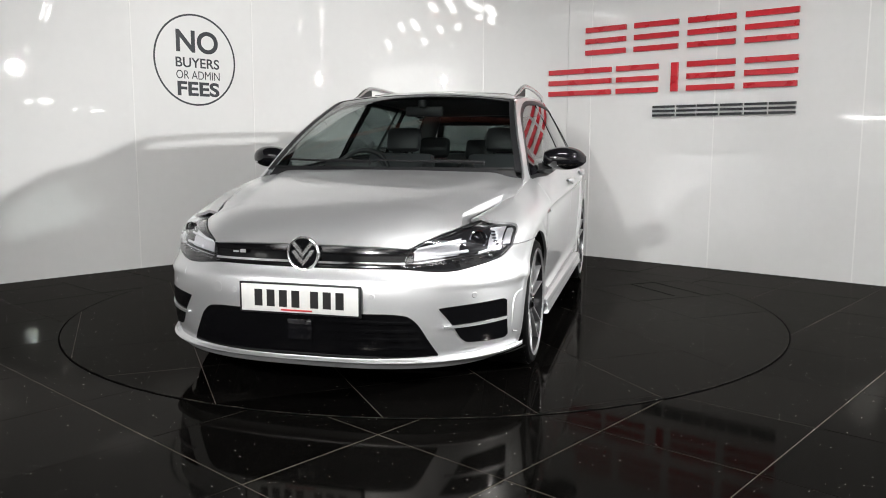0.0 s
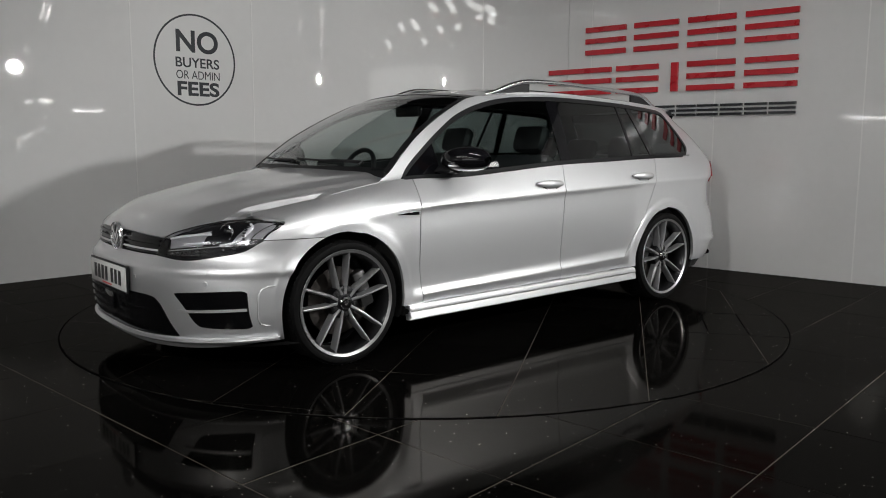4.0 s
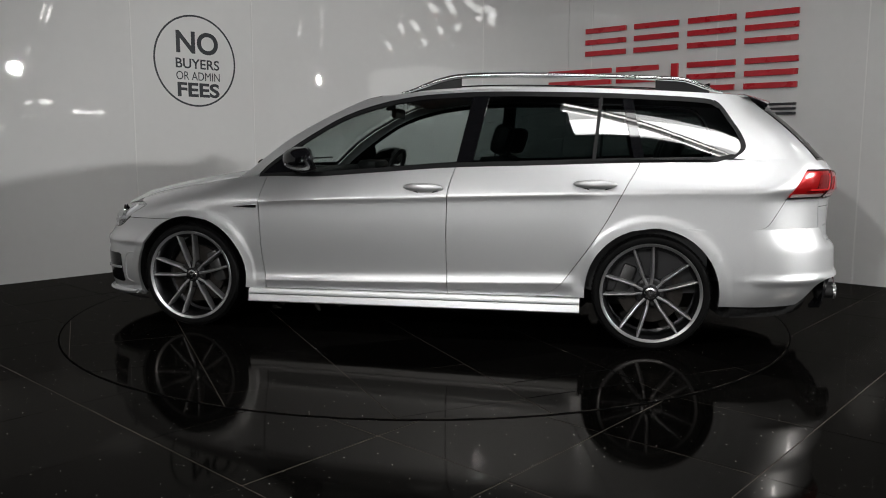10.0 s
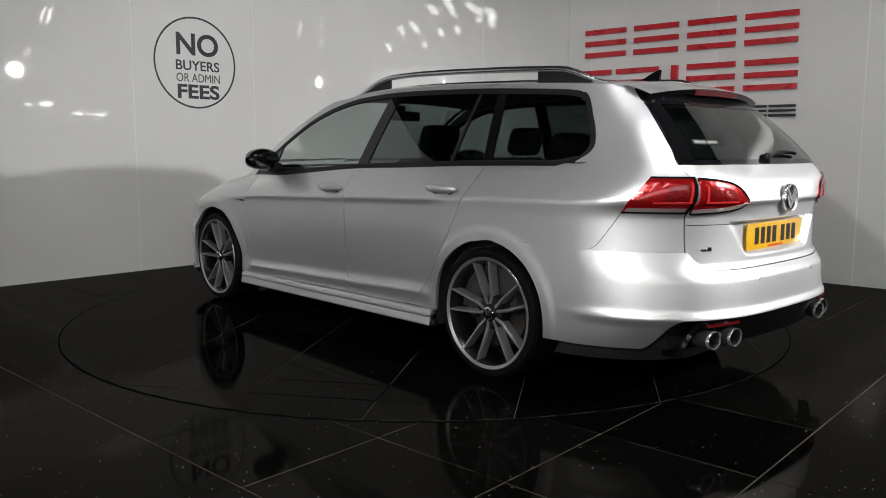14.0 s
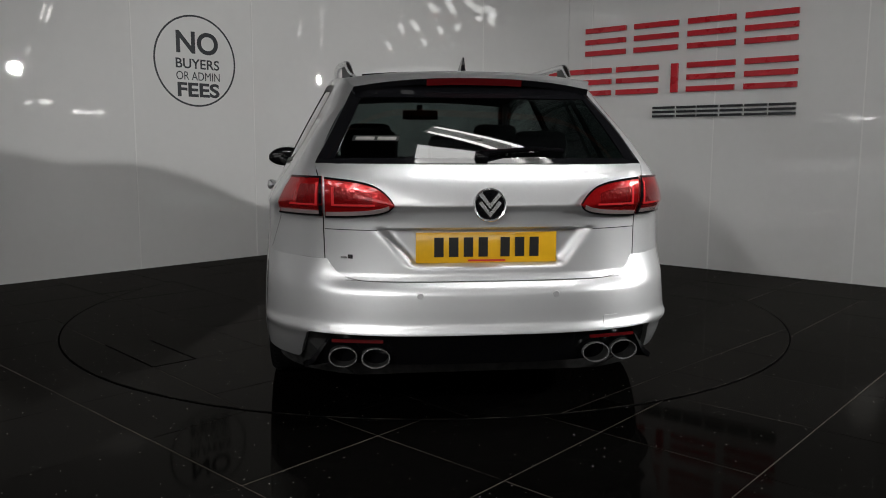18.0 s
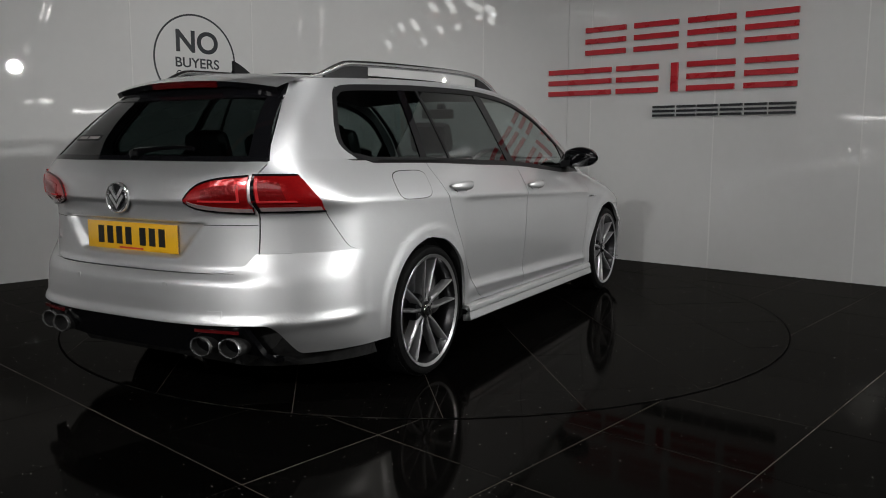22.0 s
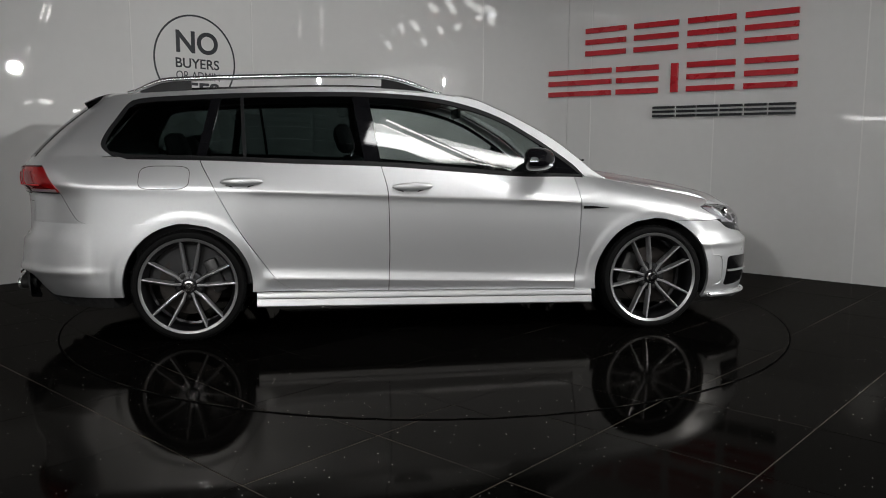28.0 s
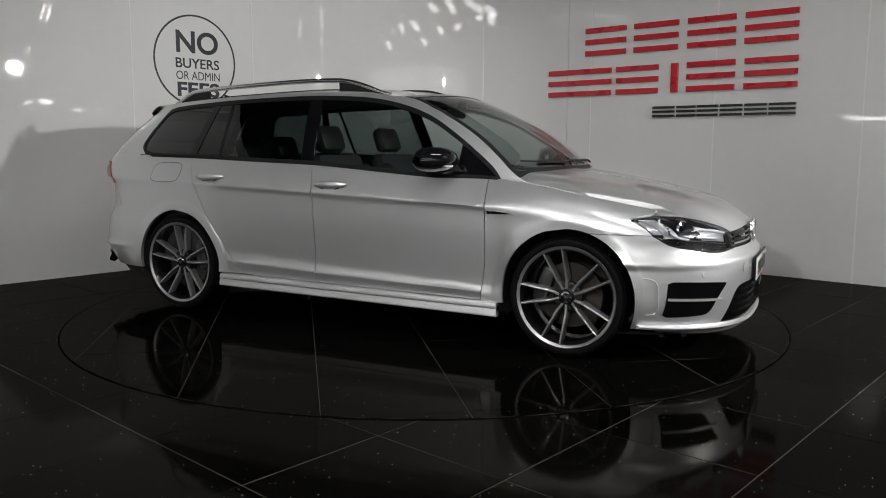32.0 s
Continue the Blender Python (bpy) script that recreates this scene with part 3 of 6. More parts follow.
CREASE_Z = Curve([(1.9, 0.60), (1.6, 0.64), (1.3, 0.688), (0.85, 0.748), (0.57, 0.762), (0.31, 0.773), (0.0, 0.784), (-0.5, 0.803), (-0.9, 0.816), (-1.24, 0.828), (-1.6, 0.837), (-2.3, 0.85)])
CREASE_W = Curve([(1.9, 0.86), (1.3, 0.876), (0.8, 0.882), (0, 0.886), (-0.8, 0.880), (-1.3, 0.866), (-1.7, 0.836), (-2.05, 0.783), (-2.3, 0.748)])
SECTION = Curve([(0.10, 0.79), (0.16, 0.845), (0.20, 0.851), (0.25, 0.8535), (0.29, 0.8525), (0.335, 0.8495), (0.38, 0.8515), (0.46, 0.8580), (0.56, 0.8660), (0.66, 0.8720), (0.735, 0.8745), (0.765, 0.8765), (0.782, 0.8810), (0.79, 0.884)])
SECTION_END = Curve([(0.10, 0.79), (0.16, 0.832), (0.25, 0.858), (0.35, 0.870), (0.46, 0.8760), (0.56, 0.8785), (0.66, 0.8800), (0.735, 0.8808), (0.765, 0.8818), (0.782, 0.8830), (0.79, 0.884)])
ROOF_Z = Curve([(0.9, 1.35), (0.22, 1.349), (-0.1, 1.383), (-0.42, 1.394), (-1.05, 1.378), (-1.68, 1.345), (-1.9, 1.325)])
ROOF_W = Curve([(0.9, 0.543), (0.55, 0.556), (0.22, 0.571), (-0.1, 0.588), (-0.45, 0.596), (-1.0, 0.584), (-1.5, 0.54), (-1.87, 0.482)])
GLASS_TOP = Curve([(-1.766, 1.03), (-1.757, 1.06), (-1.729, 1.144), (-1.695, 1.20), (-1.662, 1.252), (-1.635, 1.29), (-1.606, 1.308), (-1.54, 1.318), (-1.365, 1.330), (-0.967, 1.349), (-0.418, 1.360), (-0.078, 1.347), (0.087, 1.327), (0.256, 1.289), (0.426, 1.228), (0.595, 1.133), (0.757, 1.024), (0.868, 0.939), (0.905, 0.898), (0.93, 0.86)])
PILLAR = Curve([(0.20, 1.352), (0.29, 1.335), (0.42, 1.283), (0.589, 1.199), (0.751, 1.103), (0.88, 1.003), (0.98, 0.920), (1.06, 0.872)])


DOOR_EDGE = Curve([(0.95, 0.289), (0.35, 0.307), (-0.24, 0.323), (-0.95, 0.344)])
DOOR_FLARE = Curve([(0.9, 0.034), (0.15, 0.052), (-0.2, 0.060), (-0.95, 0.068)])


def taper(d, length, m=2.5):
    if d >= length:
        return 1.0
    if d <= 0:
        return 0.0
    return (1 - (1 - d / length) ** 2) ** (1 / m)


def glasshouse(x, z):
    """Half width above the belt: evenly curved along the side windows, the outline curves behind them."""
    t = ease(-1.85, -1.62, x)
    zb = lerp(BELT_Z(x), ((0.00371 * x - 0.00848) * x - 0.0581) * x + 0.94752, t)
    bw = lerp(BELT_W(x), (((-0.00606 * x - 0.00932) * x - 0.0299) * x - 0.00842) * x + 0.81203, t)
    zt = lerp(ROOF_Z(x), 1.385 - 0.02 * (x + 0.4) ** 2, t)
    rw = lerp(ROOF_W(x), ((0.01695 * x -0.02250) * x -0.05180) * x +0.57326, t)
    u = clamp((z - zb) / (zt - zb), 0, 1.2)
    return bw + (rw - bw) * u * (0.88 + 0.12 * u)


def base_half(x, z):
    """Half width before the nose and tail are drawn in."""
    zb, zc, wc = BELT_Z(x), CREASE_Z(x), CREASE_W(x)
    if z <= zc:
        q = z + (0.79 - zc) * ease(0.35, zc, z)
        y = lerp(SECTION(q), SECTION_END(q), ease(0.93, 1.05, abs(x))) * lerp(1.0 - 0.04 * ease(-1.45, -2.05, x), wc / 0.884, ease(0.2, zc, z))
    elif z <= zb:
        v = (z - zc) / (zb - zc)
        p = lerp(1.12, 2.3, ease(0.75, 1.25, x))
        y = wc + (BELT_W(x) - wc) * v ** p
    else:
        y = glasshouse(x, z)
    if z < 0.45 and abs(x) < 0.96:
        zd, h = DOOR_EDGE(x), DOOR_FLARE(x)
        v = (z - zd) / h
        y += (0.013 * max(0.0, 1 - v) ** 2 if v > 0 else 0.013 + 0.28 * (z - zd)) * ease(0.93, 0.80, x) * ease(-0.955, -0.86, x)
    if z < zb:
        ring = min(math.hypot(x - AXLE_F, z - HUB_Z) - ARCH_F, math.hypot(x - AXLE_R, z - HUB_Z) - ARCH_R)
        y += 0.0045 * ease(0.060, 0.042, ring) * ease(0.15, 0.3, z)
        y += 0.006 * math.exp(-((z - 0.385) / 0.02) ** 2) * ease(-1.66, -1.95, x)
        if x > 1.4:
            d = z - 0.492
            y += 0.009 * math.exp(-(d / (0.035 if d > 0 else 0.016)) ** 2) * ease(1.46, 1.62, x)
    return y


def tail_shape(z):
    """Length and squareness of the tail's rounding at a height."""
    t = ease(0.78, 1.02, z)
    return lerp(0.50, 0.20, t), lerp(3.1, 6.0, t)


def side(x, z):
    """Half width of the body at a place of its flank."""
    y = base_half(x, z)
    if x > 1.2:
        y *= taper(X_FRONT(z) - x, 0.56, 2.75)
    if x < -1.5:
        y *= taper(x - X_REAR(z), *tail_shape(z))
    return y


def front(y, z):
    """How far forward the nose reaches at y, z."""
    x = X_FRONT(z)
    for _ in range(3):
        r = clamp(abs(y) / base_half(min(x, 1.85), z), 0, 0.9995)
        x = X_FRONT(z) - 0.56 * (1 - (1 - r ** 2.75) ** 0.5)
    return x


def rear(y, z):
    """How far back the tail reaches at y, z."""
    x = X_REAR(z)
    n, m = tail_shape(z)
    for _ in range(3):
        r = clamp(abs(y) / base_half(x, z), 0, 0.9995)
        x = X_REAR(z) + n * (1 - (1 - r ** m) ** 0.5)
    return x


def hood_z(x, y):
    zc = HOOD_C(x)
    e = BELT_Z(x)
    r = clamp(abs(y) / side(min(x, 1.75), e), 0, 1.0)
    z = zc + (e - zc) * r ** 2.4
    off = abs(y) - lerp(0.42, 0.60, clamp((1.95 - x) / 0.95))
    ridge = 0.011 * math.exp(-(off / (0.16 if off < 0 else 0.045)) ** 2) * ease(2.05, 1.7, x)
    return z + ridge


HOOD_C = Curve([(2.10, 0.645), (2.06, 0.684), (2.0, 0.726), (1.90, 0.769), (1.75, 0.811), (1.6, 0.843), (1.4, 0.879), (1.2, 0.912), (1.0, 0.943)])


def orient(bm, inside):
    """Turn all faces away from a point inside the thing."""
    bmesh.ops.remove_doubles(bm, verts=bm.verts, dist=0.0004)
    bmesh.ops.recalc_face_normals(bm, faces=bm.faces)
    p = Vector(inside)
    if sum((f.calc_center_median() - p).dot(f.normal) * f.calc_area() for f in bm.faces) < 0:
        bmesh.ops.reverse_faces(bm, faces=bm.faces)
    bm.normal_update()


def flange(bm, depth, inside=(0, 0, 0.6)):
    """Fold the free edges of a sheet inwards."""
    orient(bm, inside)
    nor = {v: v.normal.copy() for v in bm.verts}
    free = [e for e in bm.edges if len(e.link_faces) == 1]
    made = {}
    for e in free:
        for v in e.verts:
            if v not in made:
                made[v] = bm.verts.new(v.co - nor[v] * depth)
    for e in free:
        a, b = e.verts
        f = e.link_faces[0]
        vs = list(f.verts)
        i = vs.index(a)
        if vs[(i + 1) % len(vs)] == b:
            a, b = b, a
        bm.faces.new((a, b, made[b], made[a]))


def sheet(name, bm, mat, parent, label="", depth=0.014, inside=(0, 0, 0.6), angle=42):
    if depth:
        flange(bm, depth, inside)
    else:
        orient(bm, inside)
    me = bpy.data.meshes.new(name)
    for f in bm.faces:
        f.smooth = True
    for e in bm.edges:
        if len(e.link_faces) == 2 and e.calc_face_angle() > radians(angle):
            e.smooth = False
    bm.to_mesh(me)
    bm.free()
    me.materials.append(mat)
    ob = new(name, me)
    ob.parent = parent
    if label:
        ob["label"] = label
    return ob


def flank(bm, s, nu, nv, x0, x1, z0, z1, off=0.0, knees=()):
    """A piece of the side s (1 left, -1 right). x0 and x1: edges as functions of z; z0 and z1: as functions of x; knees: (v, z(x)) of rows along creases."""
    def f(u, v):
        if knees:
            return kneed(u, v)
        x = lerp(x0(0.6), x1(0.6), u)
        for _ in range(6):
            z = lerp(z0(x), z1(x), v)
            x = lerp(x0(z), x1(z), u)
        z = lerp(z0(x), z1(x), v)
        return Vector((x, s * (side(x, z) + off), z))

    def kneed(u, v):
        stops = ((0.0, z0),) + tuple(knees) + ((1.0, z1),)
        i = max(q for q in range(len(stops) - 1) if stops[q][0] <= v)
        (va, fa), (vb, fb) = stops[i], stops[i + 1]
        t = (v - va) / (vb - va)
        x = lerp(x0(0.6), x1(0.6), u)
        for _ in range(6):
            z = lerp(fa(x), fb(x), t)
            x = lerp(x0(z), x1(z), u)
        z = lerp(fa(x), fb(x), t)
        return Vector((x, s * (side(x, z) + off), z))
    grid(bm, nu, nv, f)


def k(v):
    return lambda _: v


def nose(bm, nu, nv, y0, y1, z0, z1, off=0.0, fn=None):
    """A piece of the nose between y0 and y1; z0 and z1: functions of y."""
    fn = fn or front
    sg = 1 if fn is front else -1

    def f(u, v):
        y = lerp(y0, y1, u)
        z = lerp(z0(y), z1(y), v)
        return Vector((fn(y, z) + sg * off, y, z))
    grid(bm, nu, nv, f)


CAR = root("estate_car", "silver metallic estate car with roof rails and black mirrors", "car")
GAP_W = 0.0022

F_GAP = Curve([(0.15, 0.842), (0.248, 0.842), (0.472, 0.865), (0.724, 0.869), (0.886, 0.852), (1.0, 0.84)])
B_GAP = Curve([(0.15, -0.233), (0.274, -0.231), (0.485, -0.225), (0.79, -0.232), (0.963, -0.270), (1.36, -0.370)])
R_GAP = Curve([(0.255, -0.62), (0.262, -0.70), (0.28, -0.765), (0.319, -0.831), (0.43, -0.919), (0.648, -1.064), (0.861, -1.177), (1.0, -1.246), (1.1, -1.26), (1.36, -1.165)])
SILL_TOP = Curve([(0.95, 0.245), (-0.95, 0.263)])


def arch(c, r, z, sg):
    h = r * r - (z - HUB_Z) ** 2
    return c + sg * math.sqrt(max(h, 0.0))


def lamp_edge(z):
    """Where the wing ends at the headlight's rear outline."""
    q = min(z, 0.72)
    return lerp(front(LAMP_REAR(q), q) - 0.003, 1.712, ease(0.712, 0.738, z))


LAMP_REAR = Curve([(0.590, 0.79), (0.604, 0.803), (0.625, 0.814), (0.65, 0.821), (0.68, 0.818), (0.70, 0.811), (0.712, 0.797), (0.72, 0.785)])


def body_sides():
    for s in (1, -1):
        # front door
        bm = bmesh.new()
        flank(bm, s, 30, 64, lambda z: B_GAP(z) + GAP_W, lambda z: F_GAP(z) - GAP_W, lambda x: SILL_TOP(x) + 0.004, lambda x: BELT_Z(x) - 0.006, 0.0, ((8 / 64, DOOR_EDGE), (48 / 64, CREASE_Z)))
        door = sheet("front_door", bm, PAINT, CAR)
        handle(door, s, -0.10, 0.842)
        # rear door
        bm = bmesh.new()
        flank(bm, s, 30, 64, lambda z: R_GAP(z) + GAP_W, lambda z: B_GAP(z) - GAP_W, lambda x: SILL_TOP(x) + 0.004, lambda x: BELT_Z(x) - 0.006, 0.0, ((8 / 64, DOOR_EDGE), (48 / 64, CREASE_Z)))
        door = sheet("rear_door", bm, PAINT, CAR)
        handle(door, s, -1.018, 0.870)
        # front wing: behind the arch, before it, and above it
        bm = bmesh.new()
        zt = HUB_Z + ARCH_F
        zs = [0.245 + (zt - 0.245) * i / 22 for i in range(23)]
        rows = []
        for z in zs:
            a, b = F_GAP(z) + GAP_W, arch(AXLE_F, ARCH_F, z, -1)
            rows.append([bm.verts.new((lerp(a, b, j / 12), s * side(lerp(a, b, j / 12), z), z)) for j in range(13)])
        fr = []
        for z in [0.6375 + (zt - 0.6375) * i / 6 for i in range(7)]:
            a, b = arch(AXLE_F, ARCH_F, z, 1), lamp_edge(z)
            fr.append([bm.verts.new((lerp(a, b, j / 12), s * side(lerp(a, b, j / 12), z), z)) for j in range(13)])
        for g in (rows, fr):
            for i in range(len(g) - 1):
                for j in range(12):
                    bm.faces.new((g[i][j], g[i][j + 1], g[i + 1][j + 1], g[i + 1][j]))
        xs = [v.co.x for v in rows[-1]] + [v.co.x for v in fr[-1]][1:]
        low = rows[-1] + fr[-1][1:]
        for i in range(1, 17):
            row = []
            for x in xs:
                top = BELT_Z(x) - 0.0015
                z = lerp(zt, top, i / 16)
                x += (F_GAP(z) - F_GAP(zt)) * ease(1.15, 0.87, x) + (lamp_edge(z) - lamp_edge(zt)) * ease(1.36, xs[-1], x)
                row.append(bm.verts.new((x, s * side(x, z), z)))
            for j in range(len(xs) - 1):
                bm.faces.new((low[j], low[j + 1], row[j + 1], row[j]))
            low = row
        # gutter under the bonnet's edge
        row = [bm.verts.new((v.co.x, v.co.y - s * 0.045, v.co.z - 0.010)) for v in low]
        for j in range(len(xs) - 1):
            bm.faces.new((low[j], low[j + 1], row[j + 1], row[j]))
        wing = sheet("front_wing", bm, PAINT, CAR)
        bm = bmesh.new()
        flank(bm, s, 10, 2, lambda z: 0.882, lambda z: 1.030, lambda x: 0.712 + max(0, x - 0.93) * 0.05, lambda x: 0.728 - max(0, x - 0.93) * 0.10, 0.004)
        badge = sheet("side_badge", bm, CHROME, wing, "small chrome wing badge", 0.004)
        bm = bmesh.new()
        flank(bm, s, 8, 2, lambda z: 0.888, lambda z: 1.000, lambda x: 0.7155 + max(0, x - 0.93) * 0.05, lambda x: 0.7245 - max(0, x - 0.93) * 0.10, 0.0052)
        sheet("badge_inlay", bm, BLACK_GLOSS, badge, depth=0)
        # rear quarter: before the arch, behind it, above it up to the window line
        bm = bmesh.new()
        zt = HUB_Z + ARCH_R
        rows = []
        for i in range(23):
            z = 0.268 + (zt - 0.268) * i / 22
            a, b = arch(AXLE_R, ARCH_R, z, 1), R_GAP(z) - GAP_W
            rows.append([bm.verts.new((lerp(a, b, j / 10), s * side(lerp(a, b, j / 10), z), z)) for j in range(11)])
        for i in range(22):
            for j in range(10):
                bm.faces.new((rows[i][j], rows[i][j + 1], rows[i + 1][j + 1], rows[i + 1][j]))
        base = [v.co.x for v in rows[-1]]
        e0, g0 = rear_edge(zt), base[-1]
        low = [bm.verts.new((x, s * side(x, zt), zt)) for x in [lerp(e0, base[0], j / 26) for j in range(26)]] + rows[-1]
        frac = [(v.co.x - e0) / (g0 - e0) for v in low]
        for i in range(1, 25):
            row = []
            for fq in frac:
                z = lerp(zt, 0.99, i / 24)
                for _ in range(3):
                    x = lerp(rear_edge(z), R_GAP(z) - GAP_W, fq)
                    z = lerp(zt, BELT_Z(x) - (0.006 if x > -1.76 else 0.0), i / 24)
                row.append(bm.verts.new((x, s * side(x, z), z)))
            for j in range(len(low) - 1):
                bm.faces.new((low[j], low[j + 1], row[j + 1], row[j]))
            low = row
        quarter = sheet("rear_quarter", bm, PAINT, CAR)
        if s < 0:
            def flap(u, v, grow, off):
                t = 2 * math.pi * v
                ct, st = math.cos(t), math.sin(t)
                x = -1.425 + (0.130 + grow) * u * math.copysign(abs(ct) ** 0.5, ct) + 0.12 * (0.055 * u * st)
                z = 0.890 + (0.060 + grow) * u * math.copysign(abs(st) ** 0.5, st)
                return Vector((x, s * (side(x, z) + off), z))
            for name, mat, grow, off in (("flap_gap", BLACK_TRIM, 0.003, 0.0006), ("fuel_flap", PAINT, 0.0, 0.0016)):
                bm = bmesh.new()
                grid(bm, 5, 48, lambda u, v: flap(max(u, 0.02), v, grow, off))
                sheet(name, bm, mat, quarter, depth=0)
        # rear pillar between the quarter window and the tailgate, and the roof's side rail
        bm = bmesh.new()
        flank(bm, s, 10, 18, lambda z: rear_edge(z), lambda z: GLASS_BACK(z) - 0.006, lambda x: BELT_Z(x), lambda x: ROOF_Z(x))
        sheet("rear_pillar", bm, PAINT, CAR)
        bm = bmesh.new()
        flank(bm, s, 60, 4, k(-1.62), k(0.2), lambda x: GLASS_TOP(x) + 0.008, lambda x: ROOF_Z(x))
        sheet("roof_side", bm, PAINT, CAR)
        bm = bmesh.new()
        flank(bm, s, 40, 4, k(0.18), k(1.05), lambda x: max(GLASS_TOP(x) + 0.008, BELT_Z(x) - 0.0015), lambda x: max(PILLAR(x), BELT_Z(x) + 0.002))
        sheet("windscreen_pillar", bm, PAINT, CAR)
        # sill: a lower and an upper band, each leaning up to the light
        def band(u, v, prof):
            x = lerp(-0.952, 0.941, u)
            t = v * (len(prof) - 1)
            i = min(int(t), len(prof) - 2)
            dz, y = lerp(prof[i][0], prof[i + 1][0], t - i), lerp(prof[i][1], prof[i + 1][1], t - i)
            return Vector((x, s * y, SILL_TOP(x) + dz))
        bm = bmesh.new()
        grid(bm, 24, 4, lambda u, v: band(u, v, ((-0.080, 0.84), (-0.076, 0.880), (-0.070, 0.8845), (-0.034, 0.8775), (-0.0335, 0.860))))
        sill = sheet("sill", bm, PAINT, CAR, depth=0.03)
        bm = bmesh.new()
        grid(bm, 24, 5, lambda u, v: band(u, v, ((-0.033, 0.868), (-0.030, 0.879), (-0.026, 0.880), (-0.004, 0.8725), (-0.001, 0.866), (0.001, 0.835))))
        sheet("sill_blade", bm, PAINT, sill, depth=0.02)
        # arch linings
        for c, r, a0, a1 in ((AXLE_F, ARCH_F, -14, 200), (AXLE_R, ARCH_R, -18, 192)):
            bm = bmesh.new()
            grid(bm, 40, 6, lambda u, v: Vector((c + (r + 0.004 + 0.02 * v) * math.cos(radians(lerp(a0, a1, u))), s * (side(c + r * math.cos(radians(lerp(a0, a1, u))), max(0.16, HUB_Z + r * math.sin(radians(lerp(a0, a1, u))))) - 0.012 - 0.30 * v), HUB_Z + (r + 0.004 + 0.02 * v) * math.sin(radians(lerp(a0, a1, u))))))
            part("arch_liner", bm, UNDER, CAR)


GLASS_BACK = Curve([(0.985, -1.665), (1.0, -1.695), (1.02, -1.725), (1.04, -1.752), (1.069, -1.767), (1.15, -1.738), (1.20, -1.705), (1.256, -1.670), (1.29, -1.645), (1.316, -1.61), (1.36, -1.52)])


def rear_edge(z):
    """Where the flank ends at the tailgate or the lamp."""
    return X_REAR(z) + lerp(0.20, 0.075, ease(0.80, 1.02, z))


def handle(door, s, x, z):
    y = s * (side(x, z) + 0.004)
    bm = bmesh.new()
    n = 18

    def ring(i, a):
        t = i / n
        w = max(0.004, 0.023 * math.sin(math.pi * clamp(t, 0.001, 0.999)) ** 0.35)
        out = 0.034 * math.sin(math.pi * clamp(t, 0.02, 0.98)) ** 0.5
        return Vector((x - 0.112 + 0.224 * t, y + s * (out + 0.011 * math.cos(a) - 0.004), z + w * math.sin(a) + 0.004 * (t - 0.5)))
    grid(bm, n, 12, lambda u, v: ring(u * n, 2 * math.pi * v))
    bmesh.ops.remove_doubles(bm, verts=bm.verts, dist=0.0003)
    h = part("door_handle", bm, PAINT, door)
    # black patch for the shade in the silver hand bowl under the handle
    bm = bmesh.new()
    grid(bm, 16, 6, lambda u, v: Vector((x - 0.085 + 0.15 * u, s * (side(x - 0.085 + 0.15 * u, z - 0.028 + 0.04 * v) + 0.0015), z - 0.020 + 0.020 * v - 0.016 * math.sin(math.pi * u) * (1 - v))))
    part("handle_recess", bm, BLACK_TRIM, h)


